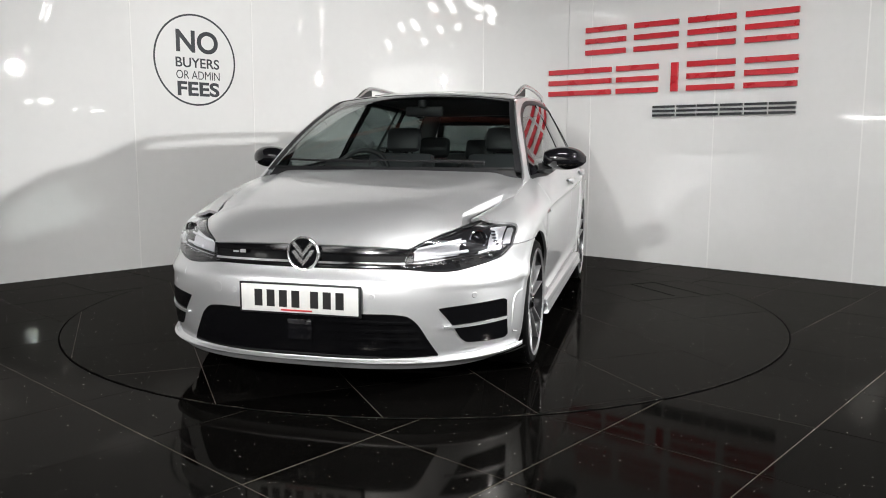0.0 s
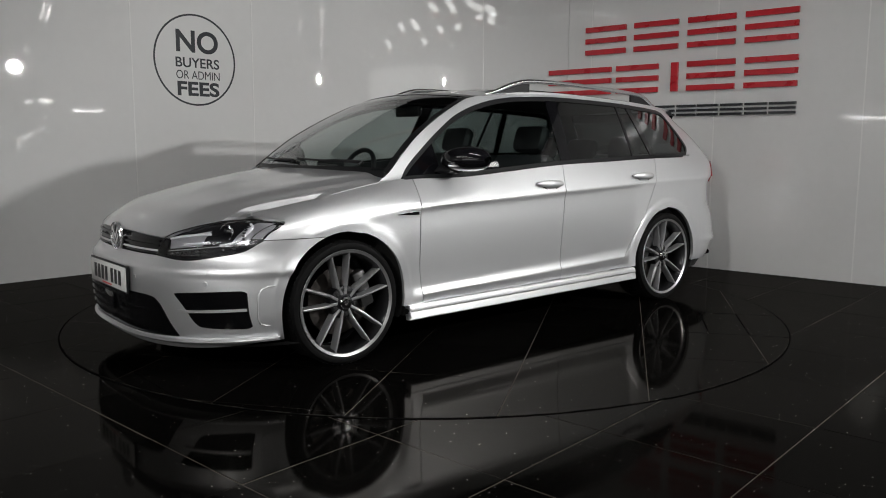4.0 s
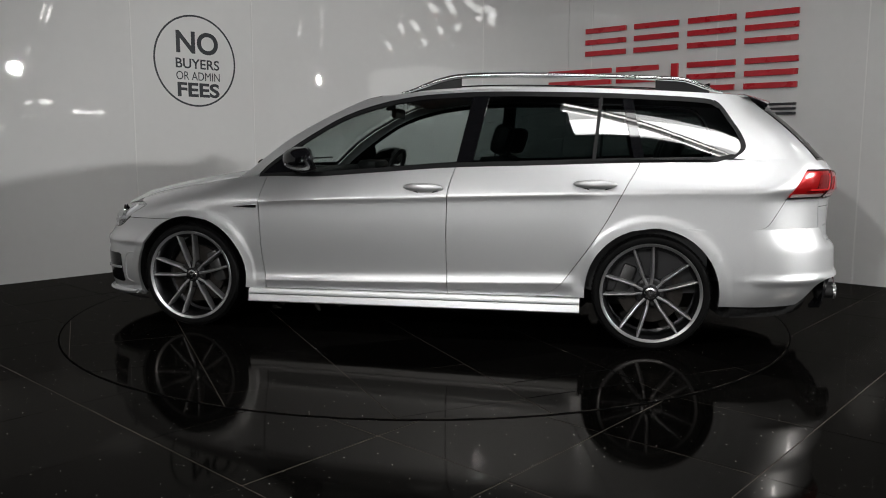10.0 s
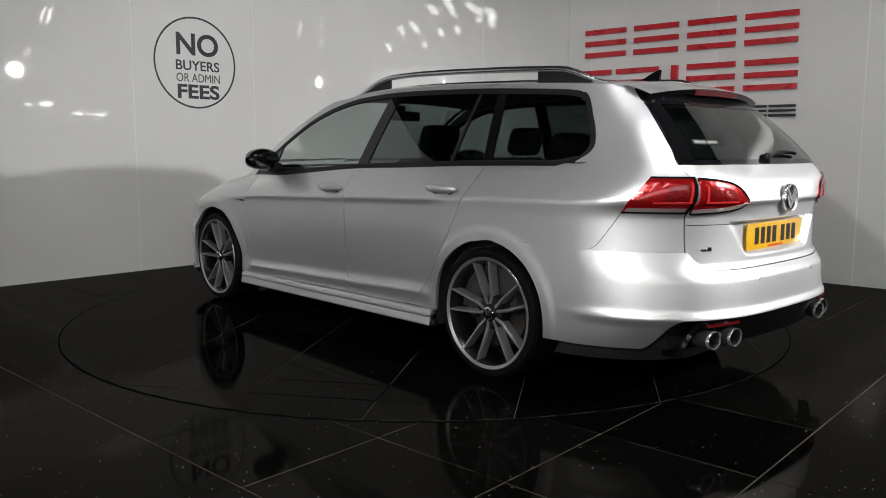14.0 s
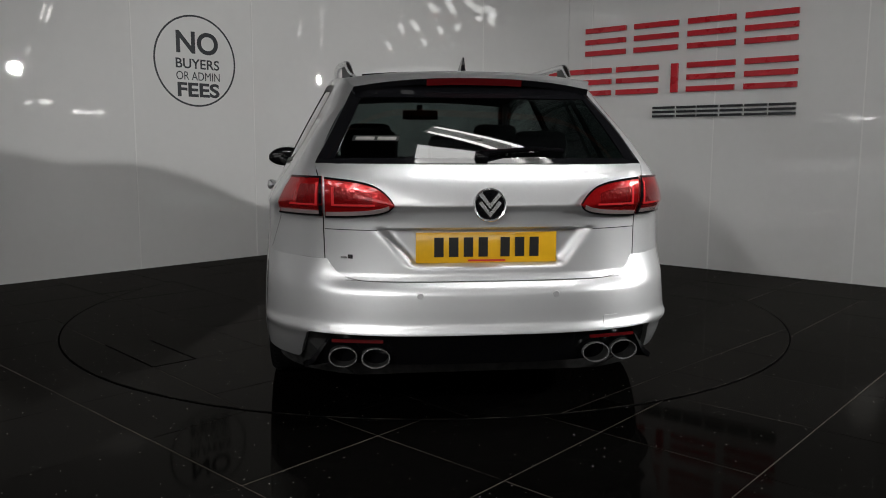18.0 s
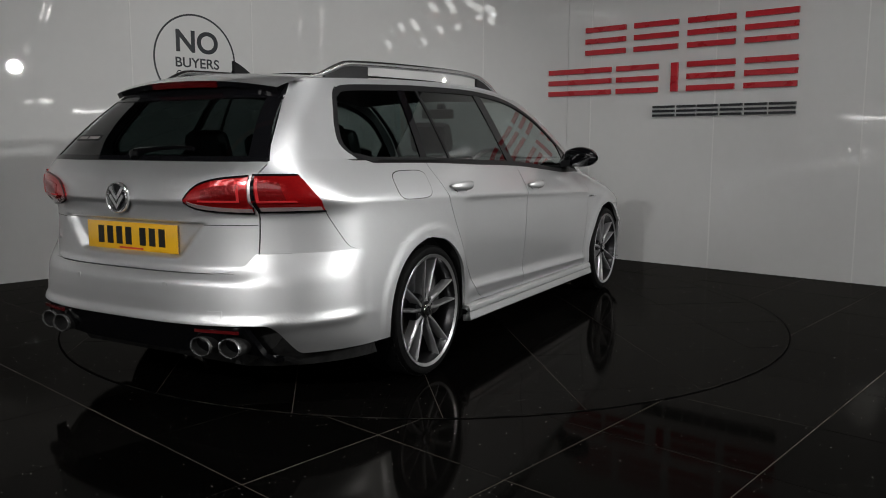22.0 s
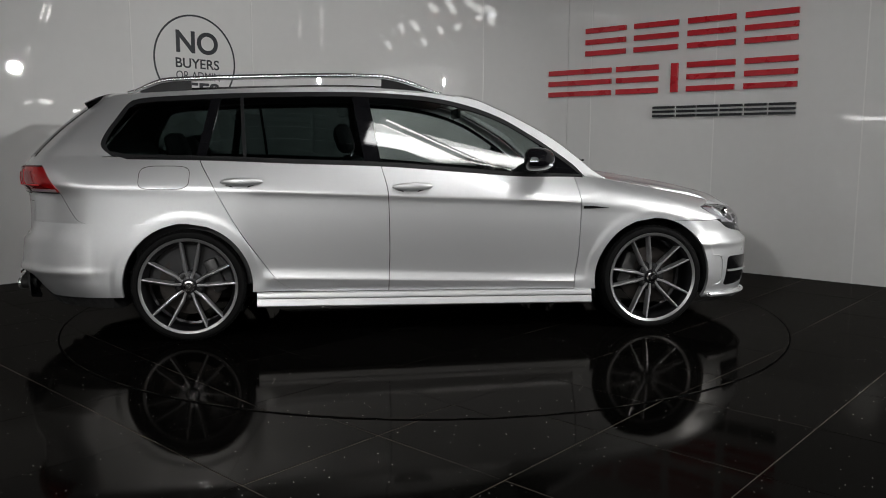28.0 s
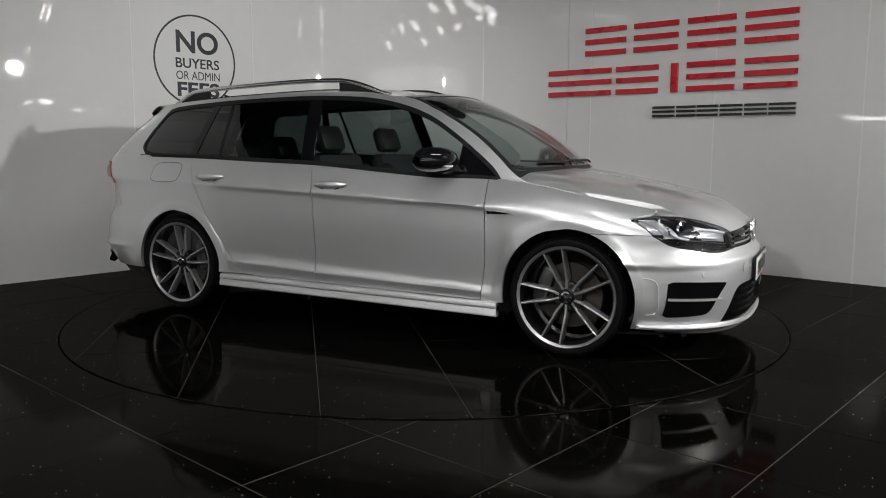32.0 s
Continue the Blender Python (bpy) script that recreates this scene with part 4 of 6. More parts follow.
def windows():
    for s in (1, -1):
        def pane(name, mat, nu, x0, x1, off, lo=0.0, hi=0.0, label="", depth=0.0):
            bm = bmesh.new()
            flank(bm, s, nu, 10, x0, x1, lambda x: BELT_Z(x) + lo, lambda x: max(GLASS_TOP(x) + hi, BELT_Z(x) + lo + 0.002), off)
            return sheet(name, bm, mat, CAR, label, depth)
        pane("front_window", GLASS_CLEAR, 24, lambda z: lerp(-0.272, -0.33, (z - 0.97) / 0.37), k(0.80), -0.006)
        pane("rear_window", GLASS_DARK, 14, lambda z: lerp(-0.996, -1.022, (z - 0.99) / 0.33), lambda z: lerp(-0.355, -0.415, (z - 0.97) / 0.37), -0.006)
        pane("door_quarter_window", GLASS_DARK, 6, lambda z: lerp(-1.215, -1.145, (z - 0.99) / 0.33), lambda z: lerp(-1.012, -1.038, (z - 0.99) / 0.33), -0.006)
        pane("quarter_window", GLASS_DARK, 24, k(-1.76), lambda z: lerp(-1.262, -1.195, (z - 0.99) / 0.33), -0.006)
        pane("centre_pillar", BLACK_GLOSS, 4, lambda z: lerp(-0.358, -0.418, (z - 0.97) / 0.37), lambda z: lerp(-0.268, -0.326, (z - 0.97) / 0.37), -0.002, depth=0.01)
        pane("window_divider", BLACK_TRIM, 2, lambda z: lerp(-1.013, -1.039, (z - 0.99) / 0.33), lambda z: lerp(-0.995, -1.021, (z - 0.99) / 0.33), -0.002, depth=0.01)
        pane("rear_door_pillar", BLACK_GLOSS, 3, lambda z: lerp(-1.265, -1.197, (z - 0.99) / 0.33), lambda z: lerp(-1.213, -1.143, (z - 0.99) / 0.33), -0.002, depth=0.01)
        pane("mirror_corner", BLACK_GLOSS, 10, k(0.66), k(0.906), -0.002, depth=0.01)
        # black seal along the belt and round the top
        bm = bmesh.new()
        flank(bm, s, 60, 2, k(-1.712), k(0.903), lambda x: BELT_Z(x) - lerp(0.017, 0.008, ease(0.5, 0.9, x)) + 0.030 * ease(-1.63, -1.712, x), lambda x: BELT_Z(x) + 0.008 + 0.018 * ease(-1.62, -1.712, x), 0.002)
        sheet("belt_seal", bm, BLACK_TRIM, CAR, depth=0.01)
        bm = bmesh.new()
        flank(bm, s, 70, 2, k(-1.64), k(0.905), lambda x: max(GLASS_TOP(x) - 0.018, BELT_Z(x) - 0.002), lambda x: max(GLASS_TOP(x) + 0.008, BELT_Z(x) + 0.004), 0.0)
        sheet("window_seal", bm, BLACK_TRIM, CAR, depth=0.01)
        bm = bmesh.new()
        flank(bm, s, 3, 24, lambda z: GLASS_BACK(z) - 0.008, lambda z: GLASS_BACK(z) + 0.018, k(0.987), k(1.312), 0.0)
        sheet("window_seal", bm, BLACK_TRIM, CAR, depth=0.01)


def screen_point(w, v, lift=0.0):
    """Windscreen: w from -1 to 1 across, v from 0 at the roof to 1 at the scuttle."""
    x = lerp(0.222, 0.975, v)
    z = PILLAR(x)
    y = side(x, z)
    b = 1 - w * w
    return Vector((x + (lerp(0.075, 0.15, min(v / 0.85, 1)) - 0.05 * ease(0.85, 1.0, v)) * b + lift * 0.5, w * (y - 0.012), z + lerp(0.036, 0.0, v) * b + lift))


def hood_and_roof():
    bm = bmesh.new()

    def hood(u, v):
        w = lerp(-1, 1, u)
        aw = abs(w)
        xr = 0.962 + 0.10 * (1 - w * w)
        yf = aw * 0.683
        zf = lerp(0.650, 0.638, (yf / 0.45) ** 2) if yf < 0.45 else H_HI(yf) + 0.004
        xf = front(yf, zf) + (0.004 if yf < 0.45 else 0.0)
        x = lerp(xf, xr, v)
        y = lerp(yf, aw * (side(min(x, 1.72), BELT_Z(min(x, 1.72))) - 0.003), ease(0, lerp(0.3, 0.1, aw), v))
        fade = (1 - clamp((xf - x) / lerp(0.24, 0.15, ease(0.6, 1.0, aw)))) ** 2
        z = hood_z(x, y) - (hood_z(xf, yf) - zf) * fade
        return Vector((x, math.copysign(y, w), z))
    grid(bm, 56, 44, hood)
    sheet("bonnet", bm, PAINT, CAR, depth=0.02, inside=(1.4, 0, 0.3))
    bm = bmesh.new()

    def roof(u, v):
        x = lerp(0.222, -1.80, v)
        w = lerp(-1, 1, u)
        b = 1 - abs(w) ** 2.2
        xx = x + 0.075 * (1 - w * w) * (1 - v) ** 2
        return Vector((xx, w * (ROOF_W(x) - 0.001), ROOF_Z(x) + 0.036 * b))
    grid(bm, 28, 40, roof)
    sheet("roof", bm, PAINT, CAR, depth=0.012)
    bm = bmesh.new()
    grid(bm, 24, 30, lambda u, v: Vector((lerp(0.0, -1.45, v), lerp(-0.43, 0.43, u), ROOF_Z(lerp(0.0, -1.45, v)) + 0.0415 - 0.036 * abs(lerp(-0.43, 0.43, u) / 0.6) ** 2.2)))
    sheet("glass_roof", bm, BLACK_GLOSS, CAR, "dark glass sunroof panel", 0.004)
    # windscreen and its black border
    bm = bmesh.new()
    grid(bm, 28, 22, lambda u, v: screen_point(lerp(-0.985, 0.985, u), lerp(0.02, 0.985, v)))
    sheet("windscreen", bm, GLASS_CLEAR, CAR, depth=0)
    bm = bmesh.new()
    grid(bm, 28, 2, lambda u, v: screen_point(lerp(-0.99, 0.99, u), lerp(0.0, 0.07, v), 0.0025))
    sheet("screen_border", bm, BLACK_GLOSS, CAR, depth=0.004)
    for w0, w1 in ((-1.0, -0.955), (0.955, 1.0)):
        bm = bmesh.new()
        grid(bm, 2, 22, lambda u, v: screen_point(lerp(w0, w1, u), lerp(0.0, 1.0, v), 0.0025))
        sheet("screen_border", bm, BLACK_TRIM, CAR, depth=0.004)
    bm = bmesh.new()

    def scuttle(u, v):
        w = lerp(-0.95, 0.95, u)
        a = screen_point(w, 0.965, 0.002)
        xr = 0.962 + 0.10 * (1 - w * w)
        b = Vector((xr + 0.03, w * 0.755, hood_z(xr + 0.03, w * 0.755) - 0.016))
        return lerp(a, b, v)
    grid(bm, 28, 4, scuttle)
    sheet("scuttle", bm, BLACK_TRIM, CAR, depth=0.0)
    # wipers
    for y0, y1 in ((0.55, -0.05), (-0.08, -0.62)):
        bm = bmesh.new()
        pts = []
        for i in range(9):
            t = i / 8
            p = screen_point(lerp(y0, y1, t) / 0.74, 0.945 - 0.02 * t, 0.012)
            pts.append(p)
        tube(bm, pts, 0.006, 6)
        tube(bm, [pts[0] + Vector((0.03, 0, -0.01)), pts[0] + Vector((0.01, 0, 0.006)), pts[3] + Vector((0.004, 0, 0.006)), pts[4]], 0.007, 6)
        part("wiper", bm, BLACK_TRIM, CAR)
    # mirror foot and interior mirror
    bm = bmesh.new()
    box(bm, 0.28, 0.0, 1.275, 0.03, 0.24, 0.065, 0.012)
    box(bm, 0.33, 0.0, 1.32, 0.06, 0.04, 0.05, 0.008)
    part("rear_view_mirror", bm, BLACK_TRIM, CAR)
    # aerial fin
    bm = bmesh.new()
    prof = [(-1.50, 0.0), (-1.54, 0.022), (-1.60, 0.055), (-1.645, 0.072), (-1.655, 0.070), (-1.648, 0.03), (-1.66, 0.0)]
    prism(bm, prof, lambda p: Vector((p[0], 0.012 * (1 - p[1] / 0.09), 1.372 + p[1])), lambda p: Vector((p[0], -0.012 * (1 - p[1] / 0.09), 1.372 + p[1])))
    part("aerial", bm, BLACK_GLOSS, CAR)
    # roof rails
    for s in (1, -1):
        bm = bmesh.new()
        pts, rad = [], []
        for i in range(37):
            t = i / 36
            x = lerp(0.11, -1.672, t)
            lift = 0.056 * (ease(0, 0.2, t) * ease(1, 0.87, t))
            pts.append(Vector((x, s * (ROOF_W(x) - 0.045 + 0.0 * lift), ROOF_Z(x) + 0.012 + lift)))
            rad.append(0.006 + 0.0085 * ease(0, 0.1, t) * ease(1, 0.93, t))
        tube(bm, pts, rad, 10)
        rail = part("roof_rail", bm, SATIN, CAR, "satin aluminium roof rail")
        for t0, t1 in ((0.03, 0.20), (0.80, 0.96)):
            bm = bmesh.new()
            n = 10
            top, low = [], []
            for i in range(n + 1):
                t = lerp(t0, t1, i / n)
                x = lerp(0.11, -1.672, t)
                lift = 0.056 * (ease(0, 0.2, t) * ease(1, 0.87, t))
                top.append((x, ROOF_Z(x) + 0.008 + lift))
                low.append((x, ROOF_Z(x) + 0.002))
            prism(bm, top + low[::-1], lambda p: Vector((p[0], s * (ROOF_W(p[0]) - 0.040), p[1])), lambda p: Vector((p[0], s * (ROOF_W(p[0]) - 0.052), p[1])))
            part("rail_foot", bm, BLACK_TRIM, rail)
    # door mirrors
    for s in (1, -1):
        bm = bmesh.new()

        def shell(u, v):
            a = 2 * math.pi * v
            t = u
            yy = lerp(0.805, 1.03, t)
            r = (math.sin(math.pi * clamp(0.14 + 0.86 * t, 0, 0.988)) ** 0.42) * lerp(0.86, 1.0, t)
            ca, sa = math.cos(a), math.sin(a)
            dx = 0.108 * math.copysign(abs(ca) ** 0.8, ca) * r * (1.25 if ca > 0 else 0.55)
            dz = math.copysign(abs(sa) ** 0.75, sa) * r * (0.080 if sa > 0 else 0.064)
            return Vector((0.60 - 0.06 * t + dx, s * yy, 0.985 + dz))
        grid(bm, 16, 24, shell)
        bmesh.ops.remove_doubles(bm, verts=bm.verts, dist=0.0004)
        m = part("door_mirror", bm, BLACK_GLOSS, CAR, "gloss black door mirror")
        bm = bmesh.new()
        grid(bm, 14, 3, lambda u, v: shell(lerp(0.35, 0.82, u), lerp(-0.075, -0.045, v)) + Vector((0.002, s * 0.001, 0)))
        part("repeater", bm, CHROME, m, "bright indicator strip on the mirror")
        bm = bmesh.new()
        prism(bm, [(0.64, 0.905), (0.70, 0.925), (0.66, 0.965), (0.58, 0.965), (0.56, 0.925)], lambda p: Vector((p[0], s * 0.775, p[1])), lambda p: Vector((p[0] - 0.04, s * 0.85, p[1] + 0.01)))
        part("mirror_foot", bm, BLACK_TRIM, m)


def bars(plate, y0, y1, z0, z1, at, n=7):
    """Seven plain bars in place of the registration's characters, with a gap after the fourth."""
    step = (y1 - y0) / (n + 0.5)
    for i in range(n):
        a = y0 + (i + (0.5 if i > 3 else 0)) * step + step * 0.18
        b = a + step * 0.64
        bm = bmesh.new()
        prism(bm, [(a, z0), (b, z0), (b, z1), (a, z1)], lambda p: at(p, 0.0012), lambda p: at(p, 0.0))
        part("plate_bar", bm, PLATE_INK, plate, smooth=False)


def badge(parent, x, z, r, sg, name="round_badge"):
    """A plain chrome roundel: ring, dark field and two plain chevron bars."""
    bm = bmesh.new()
    m = pose(x, 0, z, 0, 0, -90 * sg)
    lathe(bm, [(r * 0.84, 0.004), (r * 0.865, 0.011), (r * 0.93, 0.013), (r * 0.985, 0.009), (r, 0.003), (r, -0.004)], 48, m)
    b = part(name, bm, BADGE, parent, "round chrome maker's badge")
    bm = bmesh.new()
    lathe(bm, [(0.0005, 0.003), (r * 0.86, 0.003)], 40, m)
    part("badge_field", bm, BLACK_GLOSS, b)
    bm = bmesh.new()
    for zz in (0.38, -0.12):
        for q in (1, -1):
            pts = [(0, (zz - 0.30) * r), (q * 0.50 * r, (zz + 0.34) * r), (q * 0.68 * r, (zz + 0.22) * r), (0, (zz - 0.60) * r)]
            prism(bm, pts, lambda p: Vector((x + sg * 0.011, p[0], z + p[1])), lambda p: Vector((x + sg * 0.003, p[0], z + p[1])))
    part("badge_bars", bm, BADGE, b, smooth=False)


def front_end():
    # bumper: the nose skin, with its corners run back to the arches
    bm = bmesh.new()
    ny = 72

    def f(u, v):
        q = lerp(-1, 1, u)
        th = math.acos(clamp(1 - (X_FRONT(0.585) - 1.70) / 0.56, -1, 1)) * abs(q) ** 1.375
        top = BUMPER_TOP(base_half(1.8, 0.585) * math.sin(th) ** (2 / 2.75))
        z = lerp(0.172, top, v)
        xf = X_FRONT(z)
        t1 = math.acos(clamp(1 - (xf - 1.70) / 0.56, -1, 1))
        th = t1 * abs(q) ** 1.375
        x = xf - 0.56 * (1 - math.cos(th))
        return Vector((x, math.copysign(base_half(min(x, 1.85), z) * math.sin(th) ** (2 / 2.75), q), z))
    vs = grid(bm, ny, 44, f)
    for s, col in ((1, vs[-1]), (-1, vs[0])):
        prev = col
        for i in range(1, 11):
            row = []
            for v in col:
                z = v.co.z
                b = arch(AXLE_F, ARCH_F, z, 1) if z > 0.14 else 1.65
                x = lerp(v.co.x, b, i / 10)
                row.append(bm.verts.new((x, s * side(x, z), z)))
            for j in range(len(col) - 1):
                bm.faces.new((prev[j], prev[j + 1], row[j + 1], row[j]))
            prev = row
    bump = sheet("front_bumper", bm, PAINT, CAR, depth=0.02, inside=(1.6, 0, 0.4))
    # lip spoiler
    bm = bmesh.new()

    def lip(u, v):
        q = lerp(-1, 1, u)
        q = math.copysign(1 - (1 - abs(q)) ** 1.6, q)
        z = lerp(0.160, 0.180, v) + 0.020 * abs(q) ** 3
        w = 0.872
        y = q * w * taper(0.46, 0.56)
        r = clamp(abs(y) / w, 0, 0.999)
        x = 2.128 - 0.56 * (1 - (1 - r ** 2.75) ** 0.5) + 0.018 * math.sin(math.pi * clamp(v, 0.05, 0.95))
        return Vector((x, y, z))
    grid(bm, 60, 5, lip)
    sheet("lip_spoiler", bm, PAINT, bump, depth=0.05, inside=(1.6, 0, 0.17))
    # under tray below the lip
    bm = bmesh.new()
    grid(bm, 40, 3, lambda u, v: lip(u, 0) + Vector((-0.03 - 0.08 * v, 0, -0.012 - 0.02 * v)))
    part("under_tray", bm, UNDER, bump)
    # lower grille
    lowz = lambda y: 0.179 + 0.016 * (abs(y) / 0.56) ** 2
    edge_z = Curve([(0.0, 0.373), (0.36, 0.376), (0.44, 0.370), (0.481, 0.345), (0.533, 0.259), (0.564, 0.203)])
    topz = lambda y: edge_z(abs(y))
    bm = bmesh.new()
    nose(bm, 80, 10, -0.564, 0.564, lowz, topz, 0.004)
    lg = sheet("lower_grille", bm, GRILLE, bump, depth=0.01, inside=(1.6, 0, 0.4))
    for zz in (0.232, 0.268, 0.304, 0.340):
        bm = bmesh.new()
        wy = 0.53 - (zz - 0.22) * 0.50
        nose(bm, 40, 2, -wy, wy, k(zz - 0.005), k(zz + 0.005), 0.013)
        sheet("grille_bar", bm, GRILLE, bump, depth=0.008, inside=(1.6, 0, 0.4))
    bm = bmesh.new()
    box(bm, 2.152, 0.0, 0.30, 0.012, 0.11, 0.09, 0.006)
    part("radar_cover", bm, BLACK_GLOSS, bump)
    # side intakes with a blade, and the silver edge that frames the grille
    for s in (1, -1):
        bm = bmesh.new()
        lo = Curve([(0.572, 0.393), (0.62, 0.325), (0.652, 0.264), (0.672, 0.247), (0.74, 0.240), (0.80, 0.238), (0.812, 0.25)])
        hi = Curve([(0.572, 0.397), (0.60, 0.401), (0.70, 0.409), (0.80, 0.414), (0.812, 0.404)])
        nose(bm, 40, 10, s * 0.572, s * 0.812, lambda y: lo(abs(y)), lambda y: hi(abs(y)), 0.003)
        it = sheet("side_intake", bm, GRILLE, bump, depth=0.008, inside=(1.6, 0, 0.4))
        bm = bmesh.new()
        nose(bm, 30, 3, s * 0.596, s * 0.813, lambda y: 0.311 + (abs(y) - 0.596) * 0.05, lambda y: 0.321 + (abs(y) - 0.596) * 0.06, 0.014)
        sheet("intake_blade", bm, PAINT, it, depth=0.014, inside=(1.6, 0, 0.4))
        # corner fin behind the intake
        bm = bmesh.new()
        pts = [Vector((x, s * (side(x, z) + 0.001), z)) for x, z in ((1.695, 0.430), (1.725, 0.428), (1.752, 0.418), (1.765, 0.395), (1.768, 0.34), (1.767, 0.285), (1.756, 0.258), (1.735, 0.249), (1.715, 0.248))]
        tube(bm, pts, 0.003, 6)
        part("corner_fin", bm, PAINT, bump)
        # washer flap, sensors
        bm = bmesh.new()
        nose(bm, 8, 5, s * 0.615, s * 0.705, k(0.487), k(0.516), 0.002)
        sheet("washer_flap", bm, PAINT, bump, depth=0.004, inside=(1.6, 0, 0.4))
        for y, z in ((0.31, 0.448), (0.70, 0.445)):
            bm = bmesh.new()
            x = front(s * y, z)
            nx = Vector((1, s * (0.08 if y < 0.5 else 0.75), 0)).normalized()
            mm = Matrix.Translation((x, s * y, z)) @ nx.to_track_quat("Y", "Z").to_matrix().to_4x4()
            lathe(bm, [(0.0005, 0.003), (0.011, 0.003), (0.0125, 0.0)], 16, mm)
            part("parking_sensor", bm, PAINT, bump)
    bm = bmesh.new()
    lathe(bm, [(0.0005, 0.002), (0.023, 0.002), (0.024, 0.0)], 20, Matrix.Translation((front(-0.40, 0.455), -0.40, 0.455)) @ pose(0, 0, 0, 0, 0, -100))
    part("tow_cover", bm, PAINT, bump)
    # upper grille
    bm = bmesh.new()
    gz0, gz1 = lambda y: 0.560, lambda y: lerp(0.648, 0.636, (abs(y) / 0.45) ** 2)
    nose(bm, 50, 8, -0.455, 0.455, gz0, gz1, -0.004)
    g = sheet("upper_grille", bm, GRILLE, CAR, depth=0.02, inside=(1.6, 0, 0.6))
    for z, mat, label in ((0.578, CHROME, "thin chrome grille strip"), (0.600, GRILLE, ""), (0.622, GRILLE, "")):
        bm = bmesh.new()
        hz = 0.0045
        nose(bm, 50, 2, -0.43, 0.43, k(z - hz), k(z + hz), 0.008)
        sheet("grille_bar", bm, mat, g, label, 0.01, (1.6, 0, 0.6))
    badge(g, front(0, 0.612) + 0.012, 0.612, 0.073, 1)
    bm = bmesh.new()
    for a, b, z0, z1 in ((-0.30, -0.272, 0.604, 0.618), (-0.336, -0.306, 0.604, 0.611)):
        nose(bm, 4, 1, a, b, k(z0), k(z1), 0.014)
    sheet("model_badge", bm, CHROME, g, "small chrome badge on the grille", 0.004, (1.6, 0, 0.6))
    # registration plate
    bm = bmesh.new()
    box(bm, 2.155, 0, 0.4265, 0.008, 0.524, 0.115, 0.003)
    plate = part("number_plate", bm, PLATE_W, bump, "white front registration plate")
    bars(plate, -0.21, 0.21, 0.392, 0.463, lambda p, o: Vector((2.1592 + o, p[0], p[1])))
    bm = bmesh.new()
    prism(bm, [(-0.08, 0.376), (0.06, 0.376), (0.06, 0.383), (-0.08, 0.383)], lambda p: Vector((2.1602, *p)), lambda p: Vector((2.159, *p)))
    part("plate_print", bm, PLATE_RED, plate, smooth=False)
    bm = bmesh.new()
    box(bm, 2.150, 0, 0.4265, 0.010, 0.545, 0.131, 0.003)
    part("plate_holder", bm, BLACK_TRIM, bump)
    headlights()


H_LO = Curve([(0.415, 0.561), (0.46, 0.555), (0.503, 0.550), (0.568, 0.546), (0.61, 0.548), (0.69, 0.562), (0.749, 0.576), (0.787, 0.594), (0.805, 0.615), (0.821, 0.648)])
H_HI = Curve([(0.415, 0.568), (0.456, 0.643), (0.53, 0.680), (0.583, 0.702), (0.636, 0.719), (0.694, 0.729), (0.735, 0.728), (0.785, 0.717), (0.808, 0.700), (0.821, 0.660)])
BUMPER_TOP = Curve([(0.0, 0.553), (0.40, 0.555), (0.45, 0.552), (0.568, 0.5425), (0.61, 0.5445), (0.69, 0.5585), (0.749, 0.5725), (0.787, 0.590), (0.805, 0.611), (0.825, 0.634), (0.9, 0.634)])


